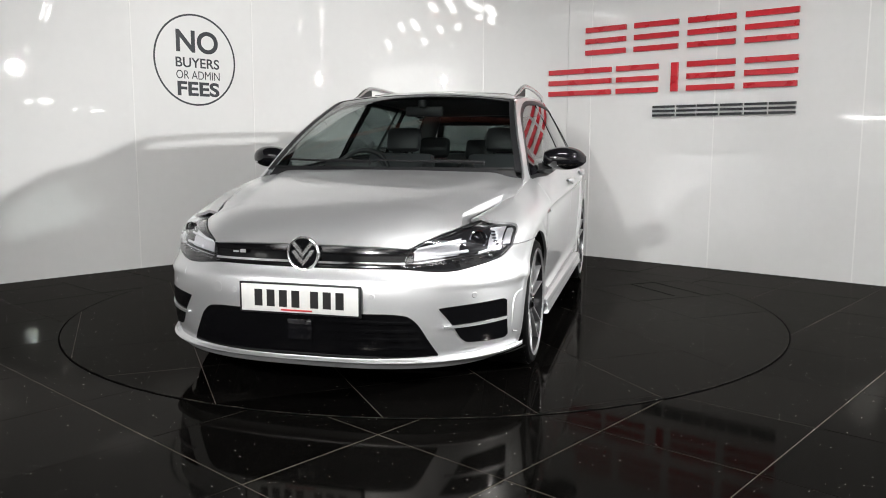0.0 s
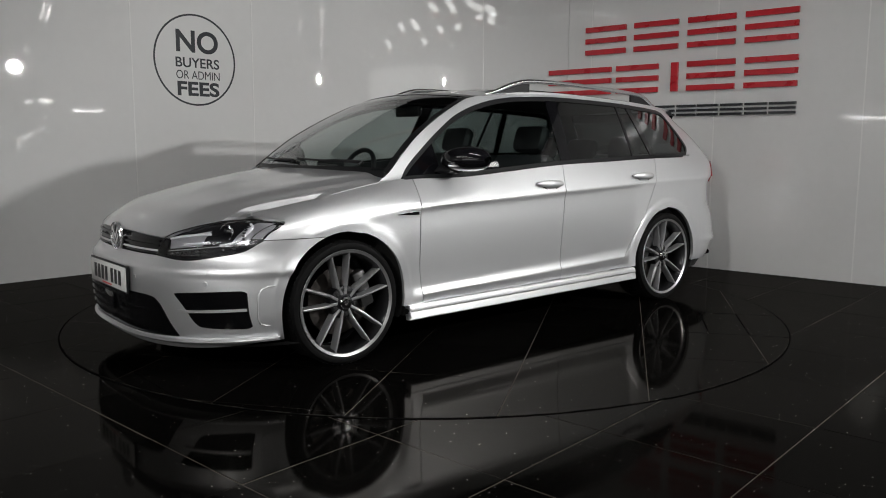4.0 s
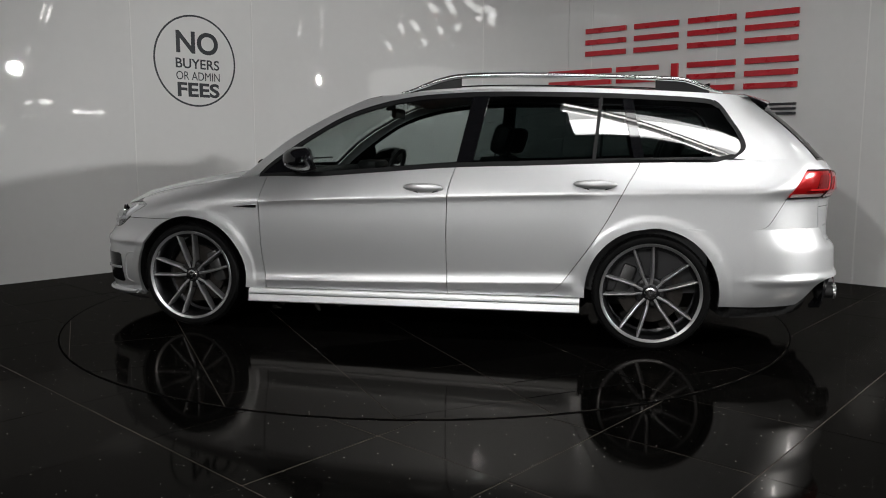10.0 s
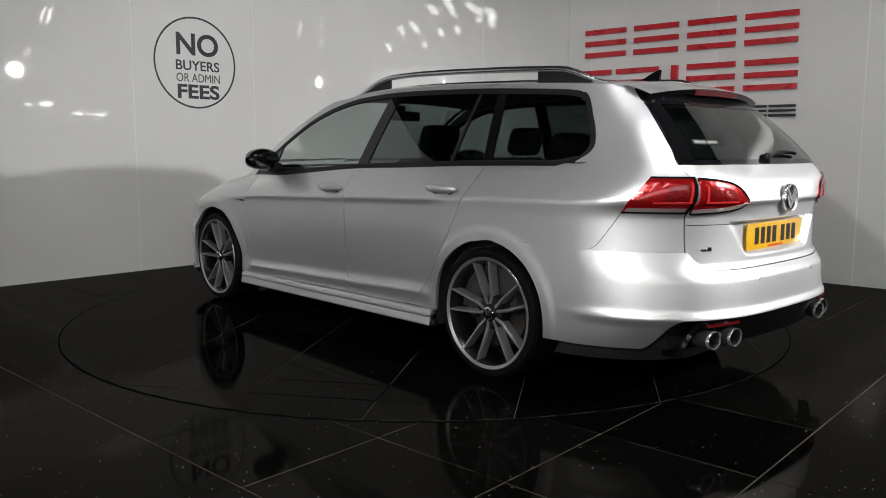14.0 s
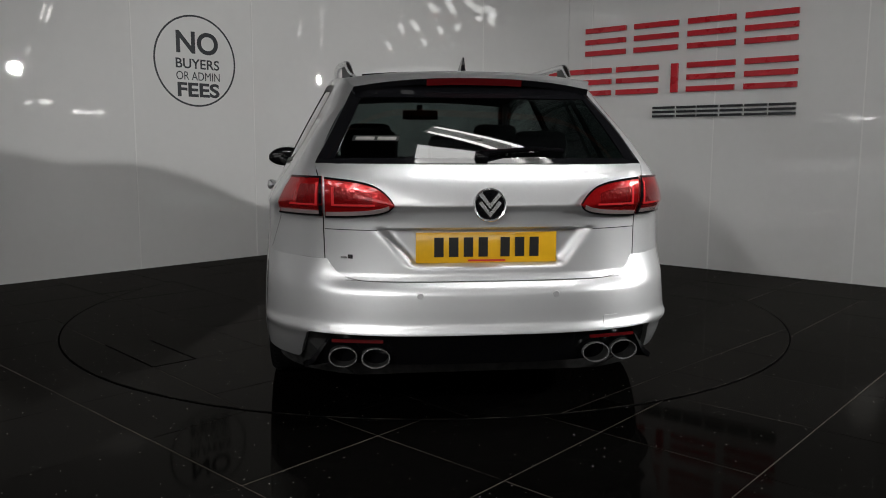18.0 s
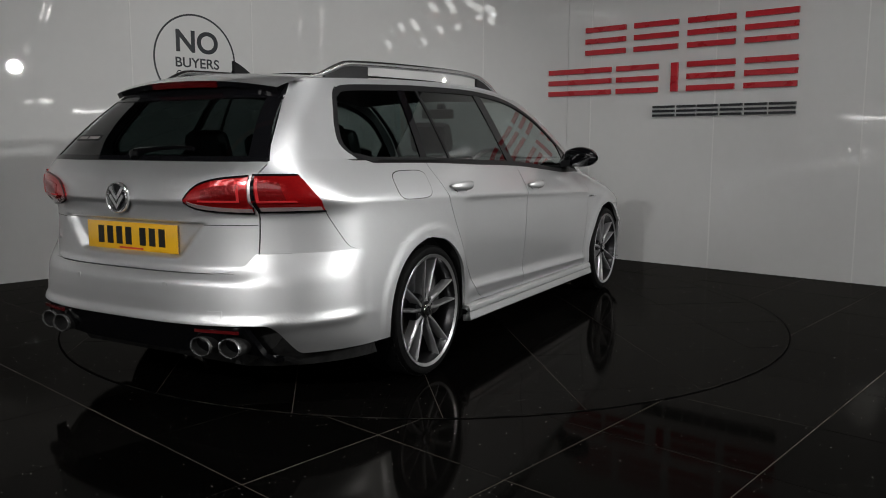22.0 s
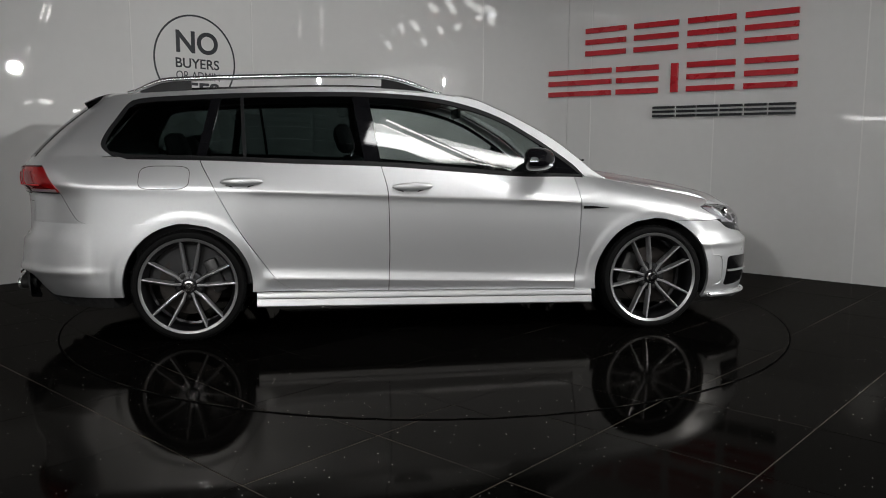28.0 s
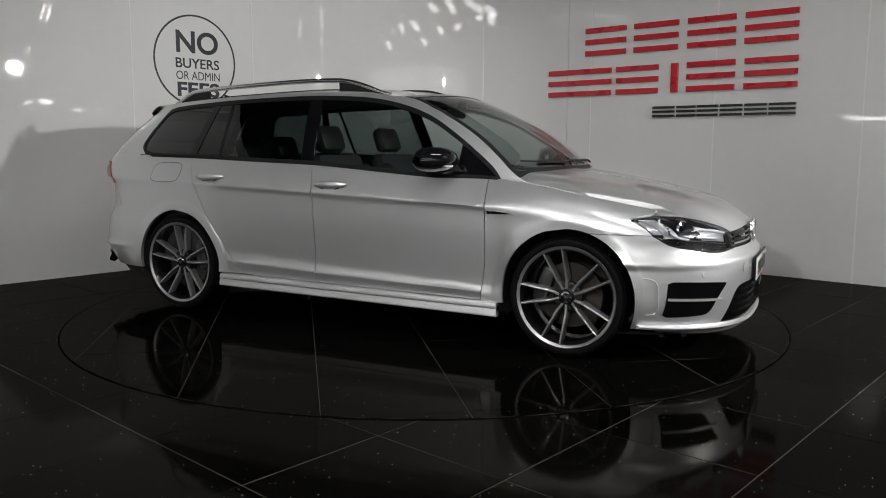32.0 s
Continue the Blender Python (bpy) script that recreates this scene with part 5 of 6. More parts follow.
def headlights():
    for s in (1, -1):
        bm = bmesh.new()
        nose(bm, 34, 14, s * 0.415, s * 0.821, lambda y: H_LO(abs(y)), lambda y: H_HI(abs(y)), -0.035)
        h = sheet("headlight", bm, LAMP_INNER, CAR, "clear-lens headlight with projector and light guide", 0.03, (1.4, 0, 0.6))
        bm = bmesh.new()
        nose(bm, 34, 14, s * 0.415, s * 0.821, lambda y: H_LO(abs(y)), lambda y: H_HI(abs(y)), 0.003)
        sheet("lens", bm, LENS_CLEAR, h, depth=0)
        bm = bmesh.new()
        # dark border round the lens
        n = 40
        for fn, w in ((H_LO, 0.006), (H_HI, -0.007)):
            nose(bm, n, 1, s * 0.418, s * 0.820, lambda y: fn(abs(y)), lambda y: fn(abs(y)) + w, 0.001)
        part("lens_border", bm, BLACK_TRIM, h)
        # bright bowls round the projector
        for y0, y1, f0, f1, dep in ((0.455, 0.625, lambda y: lerp(0.585, 0.606, (y - 0.455) / 0.17), lambda y: lerp(0.628, 0.672, (y - 0.455) / 0.17), -0.031), (0.728, 0.775, lambda y: 0.618, lambda y: 0.705, -0.031), (0.782, 0.806, lambda y: 0.640, lambda y: 0.698, -0.024)):
            bm = bmesh.new()
            nose(bm, 10, 6, s * y0, s * y1, lambda y: f0(abs(y)), lambda y: f1(abs(y)), dep)
            sheet("reflector_bowl", bm, LAMP_BOWL, h, depth=0.006, inside=(1.4, 0, 0.6))
        # light guides: the upper blade in a U and the lower chrome brow
        for pts in ([(0.465, 0.632), (0.51, 0.642), (0.56, 0.650), (0.61, 0.656), (0.645, 0.660)], [(0.545, 0.610), (0.60, 0.616), (0.66, 0.622)], [(0.722, 0.702), (0.745, 0.690), (0.755, 0.672), (0.753, 0.638), (0.738, 0.622), (0.70, 0.611)]):
            bm = bmesh.new()
            tube(bm, [Vector((front(s * y, z) - 0.020, s * y, z)) for y, z in pts], 0.0065, 8)
            part("light_guide", bm, DRL, h)
        bm = bmesh.new()
        nose(bm, 26, 2, s * 0.44, s * 0.775, lambda y: lerp(0.571, 0.616, (abs(y) - 0.44) / 0.335), lambda y: lerp(0.575, 0.621, (abs(y) - 0.44) / 0.335), -0.016)
        sheet("chrome_brow", bm, CHROME, h, depth=0.006, inside=(1.4, 0, 0.6))
        for i in range(9):
            bm = bmesh.new()
            y = lerp(0.48, 0.74, i / 8)
            z = lerp(0.567, 0.598, i / 8)
            box(bm, front(s * y, z) - 0.022, s * y, z, 0.012, 0.015, 0.008, 0.002)
            part("indicator_cell", bm, REFLECTOR, h, smooth=False)
        for y, z, r in ((0.687, 0.667, 0.036),):
            bm = bmesh.new()
            mm = Matrix.Translation((front(s * y, z) - 0.030, s * y, z)) @ Vector((1, s * 0.35, 0)).normalized().to_track_quat("Y", "Z").to_matrix().to_4x4()
            lathe(bm, [(r, 0.0), (r * 1.05, 0.012), (r * 0.94, 0.014), (r * 0.86, 0.004)], 28, mm)
            p = part("projector_ring", bm, REFLECTOR, h)
            bm = bmesh.new()
            lathe(bm, [(0.0005, 0.018), (r * 0.4, 0.015), (r * 0.75, 0.006), (r * 0.86, 0.0)], 28, mm)
            part("projector_lens", bm, BLACK_GLOSS, p)
        for i in range(5):
            bm = bmesh.new()
            y, z = 0.735 + 0.006 * i, 0.690 - 0.012 * i
            box(bm, front(s * y, z) - 0.02, s * y, z, 0.012, 0.02, 0.010, 0.002)
            part("reflector_cell", bm, REFLECTOR, h, smooth=False)


X_SHOULDER = Curve([(0.16, -2.16), (0.22, -2.21), (0.30, -2.275), (0.355, -2.313), (0.385, -2.345), (0.42, -2.335), (0.48, -2.335), (0.53, -2.335), (0.555, -2.331), (0.57, -2.325), (0.60, -2.309), (0.63, -2.293), (0.648, -2.284)])
GATE_EDGE = Curve([(0.574, 0.45), (0.580, 0.50), (0.60, 0.550), (0.63, 0.583), (0.65, 0.590), (0.80, 0.594), (0.90, 0.598), (1.0, 0.625)])
REAR_TOP = Curve([(0.0, 0.570), (0.42, 0.570), (0.455, 0.572), (0.50, 0.577), (0.552, 0.597), (0.587, 0.627), (0.60, 0.6472), (0.9, 0.6472)])


LAMP_TIP = Curve([(0.798, -1.965), (0.851, -2.005), (0.891, -2.033), (0.953, -2.070)])


def rear_end():
    # tailgate skin with its plate recess
    bm = bmesh.new()

    def recess(y, z):
        a = abs(y)
        edge = lerp(0.285, 0.40, clamp((z - 0.625) / 0.135))
        return 0.032 * ease(edge + 0.012, edge - 0.045, a) * ease(0.618, 0.640, z) * ease(0.768, 0.755, z)

    def gate(u, v):
        q = lerp(-1, 1, u)
        z = lerp(0.574, 0.998, v)
        w = GATE_EDGE(z)
        y = q * w
        crease = 0.010 * math.exp(-((z - 0.838) / 0.02) ** 2)
        return Vector((rear(y, z) + recess(y, z) - 0.0 * crease, y, z))
    grid(bm, 84, 72, gate)
    gate_ob = sheet("tailgate", bm, PAINT, CAR, depth=0.018, inside=(-1.5, 0, 0.7))
    # rear screen
    bm = bmesh.new()

    def pane(w, v, off=0.0):
        z = lerp(0.998, 1.322, v)
        y = w * lerp(0.622, 0.462, v)
        return Vector((rear(y, z) - 0.003 - off, y, z))
    grid(bm, 24, 14, lambda u, v: pane(lerp(-0.93, 0.93, u), lerp(0.05, 0.80, v), -0.001))
    sheet("rear_screen", bm, GLASS_REAR, gate_ob, depth=0, inside=(-1.0, 0, 1.0))
    for name, a, b, c, d in (("screen_border", -1, 1, 0.0, 0.06), ("screen_border", -1, 1, 0.78, 1.0), ("screen_border", -1, -0.90, 0.05, 0.8), ("screen_border", 0.90, 1.0, 0.05, 0.8)):
        bm = bmesh.new()
        grid(bm, 16, 10, lambda u, v: pane(lerp(a, b, u), lerp(c, d, v), 0.002))
        sheet(name, bm, BLACK_GLOSS, gate_ob, depth=0.006, inside=(-1.0, 0, 1.0))
    # roof spoiler with the high brake lamp and black side fins
    bm = bmesh.new()

    def sp(u, v):
        w = lerp(-1, 1, u)
        y = w * lerp(0.516, 0.478, v)
        x = lerp(-1.795, -1.955 + 0.05 * abs(w) ** 3, v)
        return Vector((x, y, ROOF_Z(-1.795) + 0.036 * (1 - abs(w) ** 2.2) - 0.030 * v - 0.012 * v * v))
    top = grid(bm, 30, 8, sp)
    spoiler = sheet("roof_spoiler", bm, PAINT, gate_ob, depth=0, inside=(-1.7, 0, 1.3))
    bm = bmesh.new()
    under = grid(bm, 30, 4, lambda u, v: lerp(sp(u, 1) + Vector((0.012, 0, -0.022)), pane(lerp(-0.99, 0.99, u), 0.95, 0.004), v))
    grid(bm, 30, 2, lambda u, v: lerp(sp(u, 1), sp(u, 1) + Vector((0.012, 0, -0.022)), v))
    sheet("spoiler_edge", bm, BLACK_GLOSS, spoiler, "gloss black spoiler edge", 0, (-1.7, 0, 1.3))
    bm = bmesh.new()
    grid(bm, 20, 3, lambda u, v: Vector((sp(0.5 + (u - 0.5) * 0.40, 1).x + 0.002 + 0.010 * v, lerp(-0.19, 0.19, u), sp(0.5 + (u - 0.5) * 0.40, 1).z - 0.003 - 0.024 * v)) + Vector((-0.006, 0, 0)))
    sheet("high_brake_light", bm, REFLECT_RED, spoiler, "dark red high-level brake light", 0.006, (-1.7, 0, 1.3))
    # shut line of the gate's handle strip
    for y0, y1 in ((-0.590, -0.402), (0.402, 0.590)):
        bm = bmesh.new()
        nose(bm, 10, 1, y0, y1, k(0.7555), k(0.7585), 0.0008, rear)
        sheet("panel_gap", bm, BLACK_TRIM, gate_ob, depth=0, inside=(-1.5, 0, 0.7))
    # rear wiper
    bm = bmesh.new()
    pts = [pane(lerp(0.02, -0.50, t), 0.10 + 0.06 * math.sin(t * 2.4), 0.018) for t in [i / 10 for i in range(11)]]
    tube(bm, pts, [0.016, 0.015, 0.012] + [0.009] * 8, 8)
    box(bm, pts[0].x + 0.004, pts[0].y, pts[0].z - 0.01, 0.04, 0.05, 0.04, 0.01)
    part("rear_wiper", bm, GRILLE, gate_ob)
    bm = bmesh.new()
    grid(bm, 8, 1, lambda u, v: pane(lerp(0.54, 0.84, u), lerp(0.25, 0.315, v), 0.0005))
    strip = sheet("screen_sticker", bm, BLACK_TRIM, gate_ob, "small printed sticker on the rear screen", 0, (-1.0, 0, 1.0))
    for w0, w1 in ((0.56, 0.68), (0.70, 0.82)):
        bm = bmesh.new()
        grid(bm, 4, 1, lambda u, v: pane(lerp(w0, w1, u), lerp(0.265, 0.30, v), 0.0012))
        sheet("sticker_bar", bm, HEADLINER, strip, depth=0, inside=(-1.0, 0, 1.0))
    badge(gate_ob, rear(0, 0.852) - 0.006, 0.852, 0.062, -1)
    bm = bmesh.new()
    for a, b, z0, z1 in ((0.49, 0.508, 0.652, 0.667), (0.512, 0.534, 0.652, 0.660)):
        nose(bm, 2, 1, a, b, k(z0), k(z1), 0.004, rear)
    sheet("model_badge", bm, CHROME, gate_ob, "small chrome badge on the tailgate", 0.004, (-1.5, 0, 0.7))
    # plate
    bm = bmesh.new()
    box(bm, -2.256, 0, 0.692, 0.006, 0.524, 0.113, 0.002)
    plate = part("number_plate", bm, PLATE_Y, gate_ob, "yellow rear registration plate")
    bars(plate, -0.205, 0.205, 0.658, 0.73, lambda p, o: Vector((-2.2592 - o, -p[0], p[1])))
    bm = bmesh.new()
    prism(bm, [(-0.07, 0.641), (0.07, 0.641), (0.07, 0.648), (-0.07, 0.648)], lambda p: Vector((-2.2603, *p)), lambda p: Vector((-2.259, *p)))
    part("plate_print", bm, PLATE_RED, plate, smooth=False)
    # tail lamps, on the gate and on the flank
    lo_in = Curve([(0.342, 0.846), (0.351, 0.833), (0.398, 0.815), (0.491, 0.805), (0.60, 0.800)])
    hi_in = Curve([(0.342, 0.853), (0.37, 0.890), (0.415, 0.920), (0.482, 0.937), (0.60, 0.950)])
    for s in (1, -1):
        bm = bmesh.new()
        nose(bm, 20, 10, s * 0.342, s * 0.589, lambda y: lo_in(abs(y)), lambda y: hi_in(abs(y)), 0.008, rear)
        a = sheet("tail_light", bm, RED_LENS, gate_ob, "red tail light", 0.012, (-1.5, 0, 0.8))
        bm = bmesh.new()
        nose(bm, 20, 2, s * 0.36, s * 0.587, lambda y: lo_in(abs(y)) + 0.002, lambda y: lo_in(abs(y)) + 0.020, 0.0105, rear)
        sheet("clear_strip", bm, CLEAR_TAIL, a, "clear strip along the lamp", 0.004, (-1.5, 0, 0.8))
        bm = bmesh.new()
        nose(bm, 14, 4, s * 0.42, s * 0.565, k(0.842), lambda y: hi_in(abs(y)) - 0.03, 0.0105, rear)
        sheet("lamp_block", bm, RED_DARK, a, "darker red block in the lamp", 0.004, (-1.5, 0, 0.8))
        for y0, y1, f0, f1 in ((0.345, 0.589, lambda y: lo_in(y) - 0.002, lambda y: lo_in(y) + 0.005), (0.345, 0.589, lambda y: hi_in(y) - 0.006, lambda y: hi_in(y) + 0.001), (0.578, 0.590, lo_in, hi_in)):
            bm = bmesh.new()
            nose(bm, 16, 1, s * y0, s * y1, lambda y: f0(abs(y)), lambda y: max(f1(abs(y)), f0(abs(y)) + 0.001), 0.0115, rear)
            sheet("lamp_frame", bm, BLACK_GLOSS, a, "black lamp surround", 0.004, (-1.5, 0, 0.8))
        for y0, y1, z0, z1 in ((0.41, 0.565, 0.846, 0.853), (0.556, 0.565, 0.853, 0.915)):
            bm = bmesh.new()
            nose(bm, 10, 2, s * y0, s * y1, k(z0), k(z1), 0.0118, rear)
            sheet("lamp_line", bm, RED_BRIGHT, a, "bright red line in the lamp", 0.003, (-1.5, 0, 0.8))
        bm = bmesh.new()
        lo_o, hi_o = Curve([(-1.985, 0.806), (-2.3, 0.803)]), Curve([(-1.975, 0.812), (-2.02, 0.885), (-2.075, 0.948), (-2.12, 0.955), (-2.3, 0.955)])

        def wrap(u, v, off=0.005, sh=0.0, top=0.0):
            # from the gate's edge round the corner to the flank's tip
            def at(t, z):
                n, mm = tail_shape(z)
                xr = X_REAR(z)
                y0 = 0.595
                tip = LAMP_TIP(z)
                t1 = math.acos(clamp(1 - (tip - xr) / n, -1, 1))
                r = clamp(y0 / base_half(rear(y0, z), z), 0, 0.999)
                t0 = math.acos((1 - r ** mm) ** 0.5)
                th = lerp(t0, t1, t)
                x = xr + n * (1 - math.cos(th))
                y = base_half(x, z) * math.sin(th) ** (2 / mm)
                return Vector((x - off * math.cos(th), s * (y + off * math.sin(th)), z))
            z = lerp(0.804 + sh, 0.953 - top, v)
            return at(u, z)
        grid(bm, 26, 10, wrap)
        o = sheet("tail_light", bm, RED_LENS, CAR, "red wrap-round tail light", 0.012, (-1.5, 0, 0.8))
        bm = bmesh.new()
        grid(bm, 26, 2, lambda u, v: wrap(lerp(0.02, 0.96, u), v * 0.13 + 0.015, 0.0075))
        sheet("clear_strip", bm, CLEAR_TAIL, o, "clear strip along the lamp", 0.004, (-1.5, 0, 0.8))
        bm = bmesh.new()
        grid(bm, 12, 4, lambda u, v: wrap(lerp(0.08, 0.48, u), lerp(0.28, 0.8, v), 0.0075))
        sheet("lamp_block", bm, RED_DARK, o, "darker red block in the lamp", 0.004, (-1.5, 0, 0.8))
        for u0, u1, v0, v1 in ((0.0, 1.0, 0.0, 0.045), (0.0, 1.0, 0.955, 1.0), (0.0, 0.05, 0.0, 1.0)):
            bm = bmesh.new()
            grid(bm, 26, 4, lambda u, v: wrap(lerp(u0, u1, u), lerp(v0, v1, v), 0.0085))
            sheet("lamp_frame", bm, BLACK_GLOSS, o, "black lamp surround", 0.004, (-1.5, 0, 0.8))
        for u0, u1, v0, v1 in ((0.07, 0.62, 0.27, 0.32), (0.07, 0.11, 0.32, 0.85)):
            bm = bmesh.new()
            grid(bm, 12, 4, lambda u, v: wrap(lerp(u0, u1, u), lerp(v0, v1, v), 0.0090))
            sheet("lamp_line", bm, RED_BRIGHT, o, "bright red line in the lamp", 0.003, (-1.5, 0, 0.8))
        # corner skin between lamp, gate and bumper
        bm = bmesh.new()

        def corner(u, v, z0=0.648, z1=1.0, edge=None):
            z = lerp(z0, z1, v)
            y0 = (edge or GATE_EDGE)(z) + 0.004
            n, mm = tail_shape(z)
            xr = X_REAR(z)
            t1 = math.acos(clamp(1 - (rear_edge(z) - xr) / n, -1, 1))
            r = clamp(y0 / base_half(rear(y0, z), z), 0, 0.999)
            t0 = math.acos((1 - r ** mm) ** 0.5)
            th = lerp(t0, t1, u)
            x = xr + n * (1 - math.cos(th))
            return Vector((x, s * base_half(x, z) * math.sin(th) ** (2 / mm), z))
        grid(bm, 26, 26, corner)
        sheet("rear_corner", bm, PAINT, CAR, depth=0.0, inside=(-1.5, 0, 0.7))
        bm = bmesh.new()
        grid(bm, 10, 20, lambda u, v: corner(u, v, 1.0, 1.322, lambda z: lerp(0.62, 0.46, (z - 1.0) / 0.322)))
        sheet("screen_fin", bm, BLACK_GLOSS, gate_ob, depth=0.0, inside=(-1.5, 0, 0.9))
    # rear bumper
    bm = bmesh.new()

    def f(u, v):
        q = lerp(-1, 1, u)
        lowb = lerp(0.383, 0.250, ease(0.60, 0.74, abs(q)))
        top = REAR_TOP(0.82 * math.sin(1.49 * abs(q) ** 1.55) ** 0.645)
        z = lerp(lowb, top, v)
        n, mm = tail_shape(z)
        xr = lerp(X_REAR(z), X_SHOULDER(z), ease(0.48, 0.68, abs(q)))
        th = math.acos(clamp(1 - (-1.80 - xr) / n, -1, 1)) * abs(q) ** (mm / 2)
        x = xr + n * (1 - math.cos(th))
        return Vector((x, math.copysign(base_half(x, z) * math.sin(th) ** (2 / mm), q), z))
    vs = grid(bm, 144, 34, f)
    for s, col in ((1, vs[-1]), (-1, vs[0])):
        prev = col
        for i in range(1, 11):
            row = []
            for v in col:
                z = v.co.z
                b = arch(AXLE_R, ARCH_R, min(z, 0.645), -1)
                x = lerp(v.co.x, b, i / 10)
                row.append(bm.verts.new((x, s * side(x, z), z)))
            for j in range(len(col) - 1):
                bm.faces.new((prev[j], prev[j + 1], row[j + 1], row[j]))
            prev = row
    bump = sheet("rear_bumper", bm, PAINT, CAR, depth=0.02, inside=(-1.6, 0, 0.4))
    # shut line from the bumper's top up to the lamp's tip
    seam = Curve([(0.646, -1.60), (0.6463, -1.78), (0.6475, -1.825), (0.652, -1.852), (0.664, -1.878), (0.712, -1.914), (0.757, -1.942), (0.800, -1.968)])
    for s in (1, -1):
        bm = bmesh.new()

        def line(u, v):
            z = lerp(0.6465, 0.801, u ** 1.8)
            x = seam(z) + lerp(-0.0016, 0.0016, v)
            return Vector((x, s * (side(x, z) + 0.0007), z))
        grid(bm, 30, 1, line)
        sheet("panel_gap", bm, BLACK_TRIM, bump, depth=0)
    # black strip stands in for the shade in the gap below the tailgate
    bm = bmesh.new()
    grid(bm, 50, 3, lambda u, v: Vector((rear(lerp(-0.50, 0.50, u), 0.585) + lerp(-0.004, 0.05, v), lerp(-0.52, 0.52, u), 0.5735 + 0.004 * v)))
    part("load_sill", bm, BLACK_TRIM, bump)
    # diffuser
    bm = bmesh.new()

    def dif(u, v):
        y = lerp(-0.67, 0.67, u)
        z = lerp(0.395 - 0.16 * ease(0.54, 0.67, abs(y)), 0.262 - 0.03 * ease(0.54, 0.67, abs(y)), v)
        return Vector((X_REAR(0.40) + 0.05 * v + 0.004 + 0.16 * (abs(y) / 0.67) ** 3, y, z))
    grid(bm, 40, 8, dif)
    d = sheet("diffuser", bm, GRILLE, bump, depth=0.02, inside=(-1.6, 0, 0.3))
    for s in (1, -1):
        bm = bmesh.new()
        grid(bm, 12, 2, lambda u, v: Vector((dif(0.5 + s * lerp(0.30, 0.39, u), 0.05).x - 0.006, s * lerp(0.385, 0.57, u), 0.364 - 0.012 * v)))
        sheet("rear_reflector", bm, REFLECT_RED, d, "red bumper reflector", 0.004, (-1.6, 0, 0.3))
        for y in (0.412, 0.530):
            bm = bmesh.new()
            m = Matrix.Translation((-2.304 + 0.25 * (y - 0.412), s * y, 0.297)) @ pose(0, 0, 0, 0, 0, 90) @ Matrix.Diagonal((1.12, 1, 0.80, 1))
            lathe(bm, [(0.0465, -0.010), (0.047, -0.002), (0.046, 0.003), (0.0435, 0.003), (0.043, -0.004)], 32, m)
            pipe = part("tailpipe", bm, BADGE, d, "oval chrome tailpipe")
            bm = bmesh.new()
            lathe(bm, [(0.043, -0.004), (0.041, -0.09), (0.001, -0.09)], 24, m)
            part("pipe_bore", bm, UNDER, pipe)
            bm = bmesh.new()
            lathe(bm, [(0.0465, -0.010), (0.044, -0.012), (0.044, -0.07)], 24, m)
            part("pipe_sleeve", bm, UNDER, pipe)
        for y in (0.25, 0.62):
            bm = bmesh.new()
            x = rear(y, 0.53)
            mm = Matrix.Translation((x, s * y, 0.525)) @ Vector((-1, s * (0.05 if y < 0.5 else 0.6), 0)).normalized().to_track_quat("Y", "Z").to_matrix().to_4x4()
            lathe(bm, [(0.0005, 0.003), (0.011, 0.003), (0.0125, 0.0)], 16, mm)
            part("parking_sensor", bm, PAINT, bump)
    bm = bmesh.new()
    nose(bm, 6, 4, -0.50, -0.44, k(0.398), k(0.436), 0.002, rear)
    sheet("tow_cover", bm, PAINT, bump, depth=0.004, inside=(-1.6, 0, 0.4))


def underbody():
    """Dark tub behind the panel gaps and under the floor."""
    bm = bmesh.new()

    def tub(u, v):
        x = lerp(-2.12, 1.94, u)
        zt = min(BELT_Z(x) - 0.05, 0.90) if x < 0.95 else BELT_Z(x) - 0.09
        z = lerp(0.185, zt, v)
        near = min(math.hypot(x - AXLE_F, z - HUB_Z) - 0.37, math.hypot(x - AXLE_R, z - HUB_Z) - 0.37)
        y = max(side(x, z) - 0.03, 0.05)
        return x, (min(y, 0.56) if near < 0 else y), z
    for s in (1, -1):
        grid(bm, 110, 14, lambda u, v: Vector((tub(u, v)[0], s * tub(u, v)[1], tub(u, v)[2])))
    grid(bm, 110, 6, lambda u, w: Vector((tub(u, 0)[0], lerp(-1, 1, w) * tub(u, 0)[1], 0.185)))
    for u in (0, 1):
        grid(bm, 8, 8, lambda a, v: Vector((tub(u, v)[0], lerp(-1, 1, a) * tub(u, v)[1], tub(u, v)[2])))
    ob = part("floor_pan", bm, UNDER, CAR)
    bm = bmesh.new()
    grid(bm, 30, 6, lambda u, w: Vector((lerp(0.98, 1.9, u), lerp(-0.6, 0.6, w), HOOD_C(lerp(0.98, 1.9, u)) - 0.10)))
    part("engine_cover", bm, UNDER, CAR)


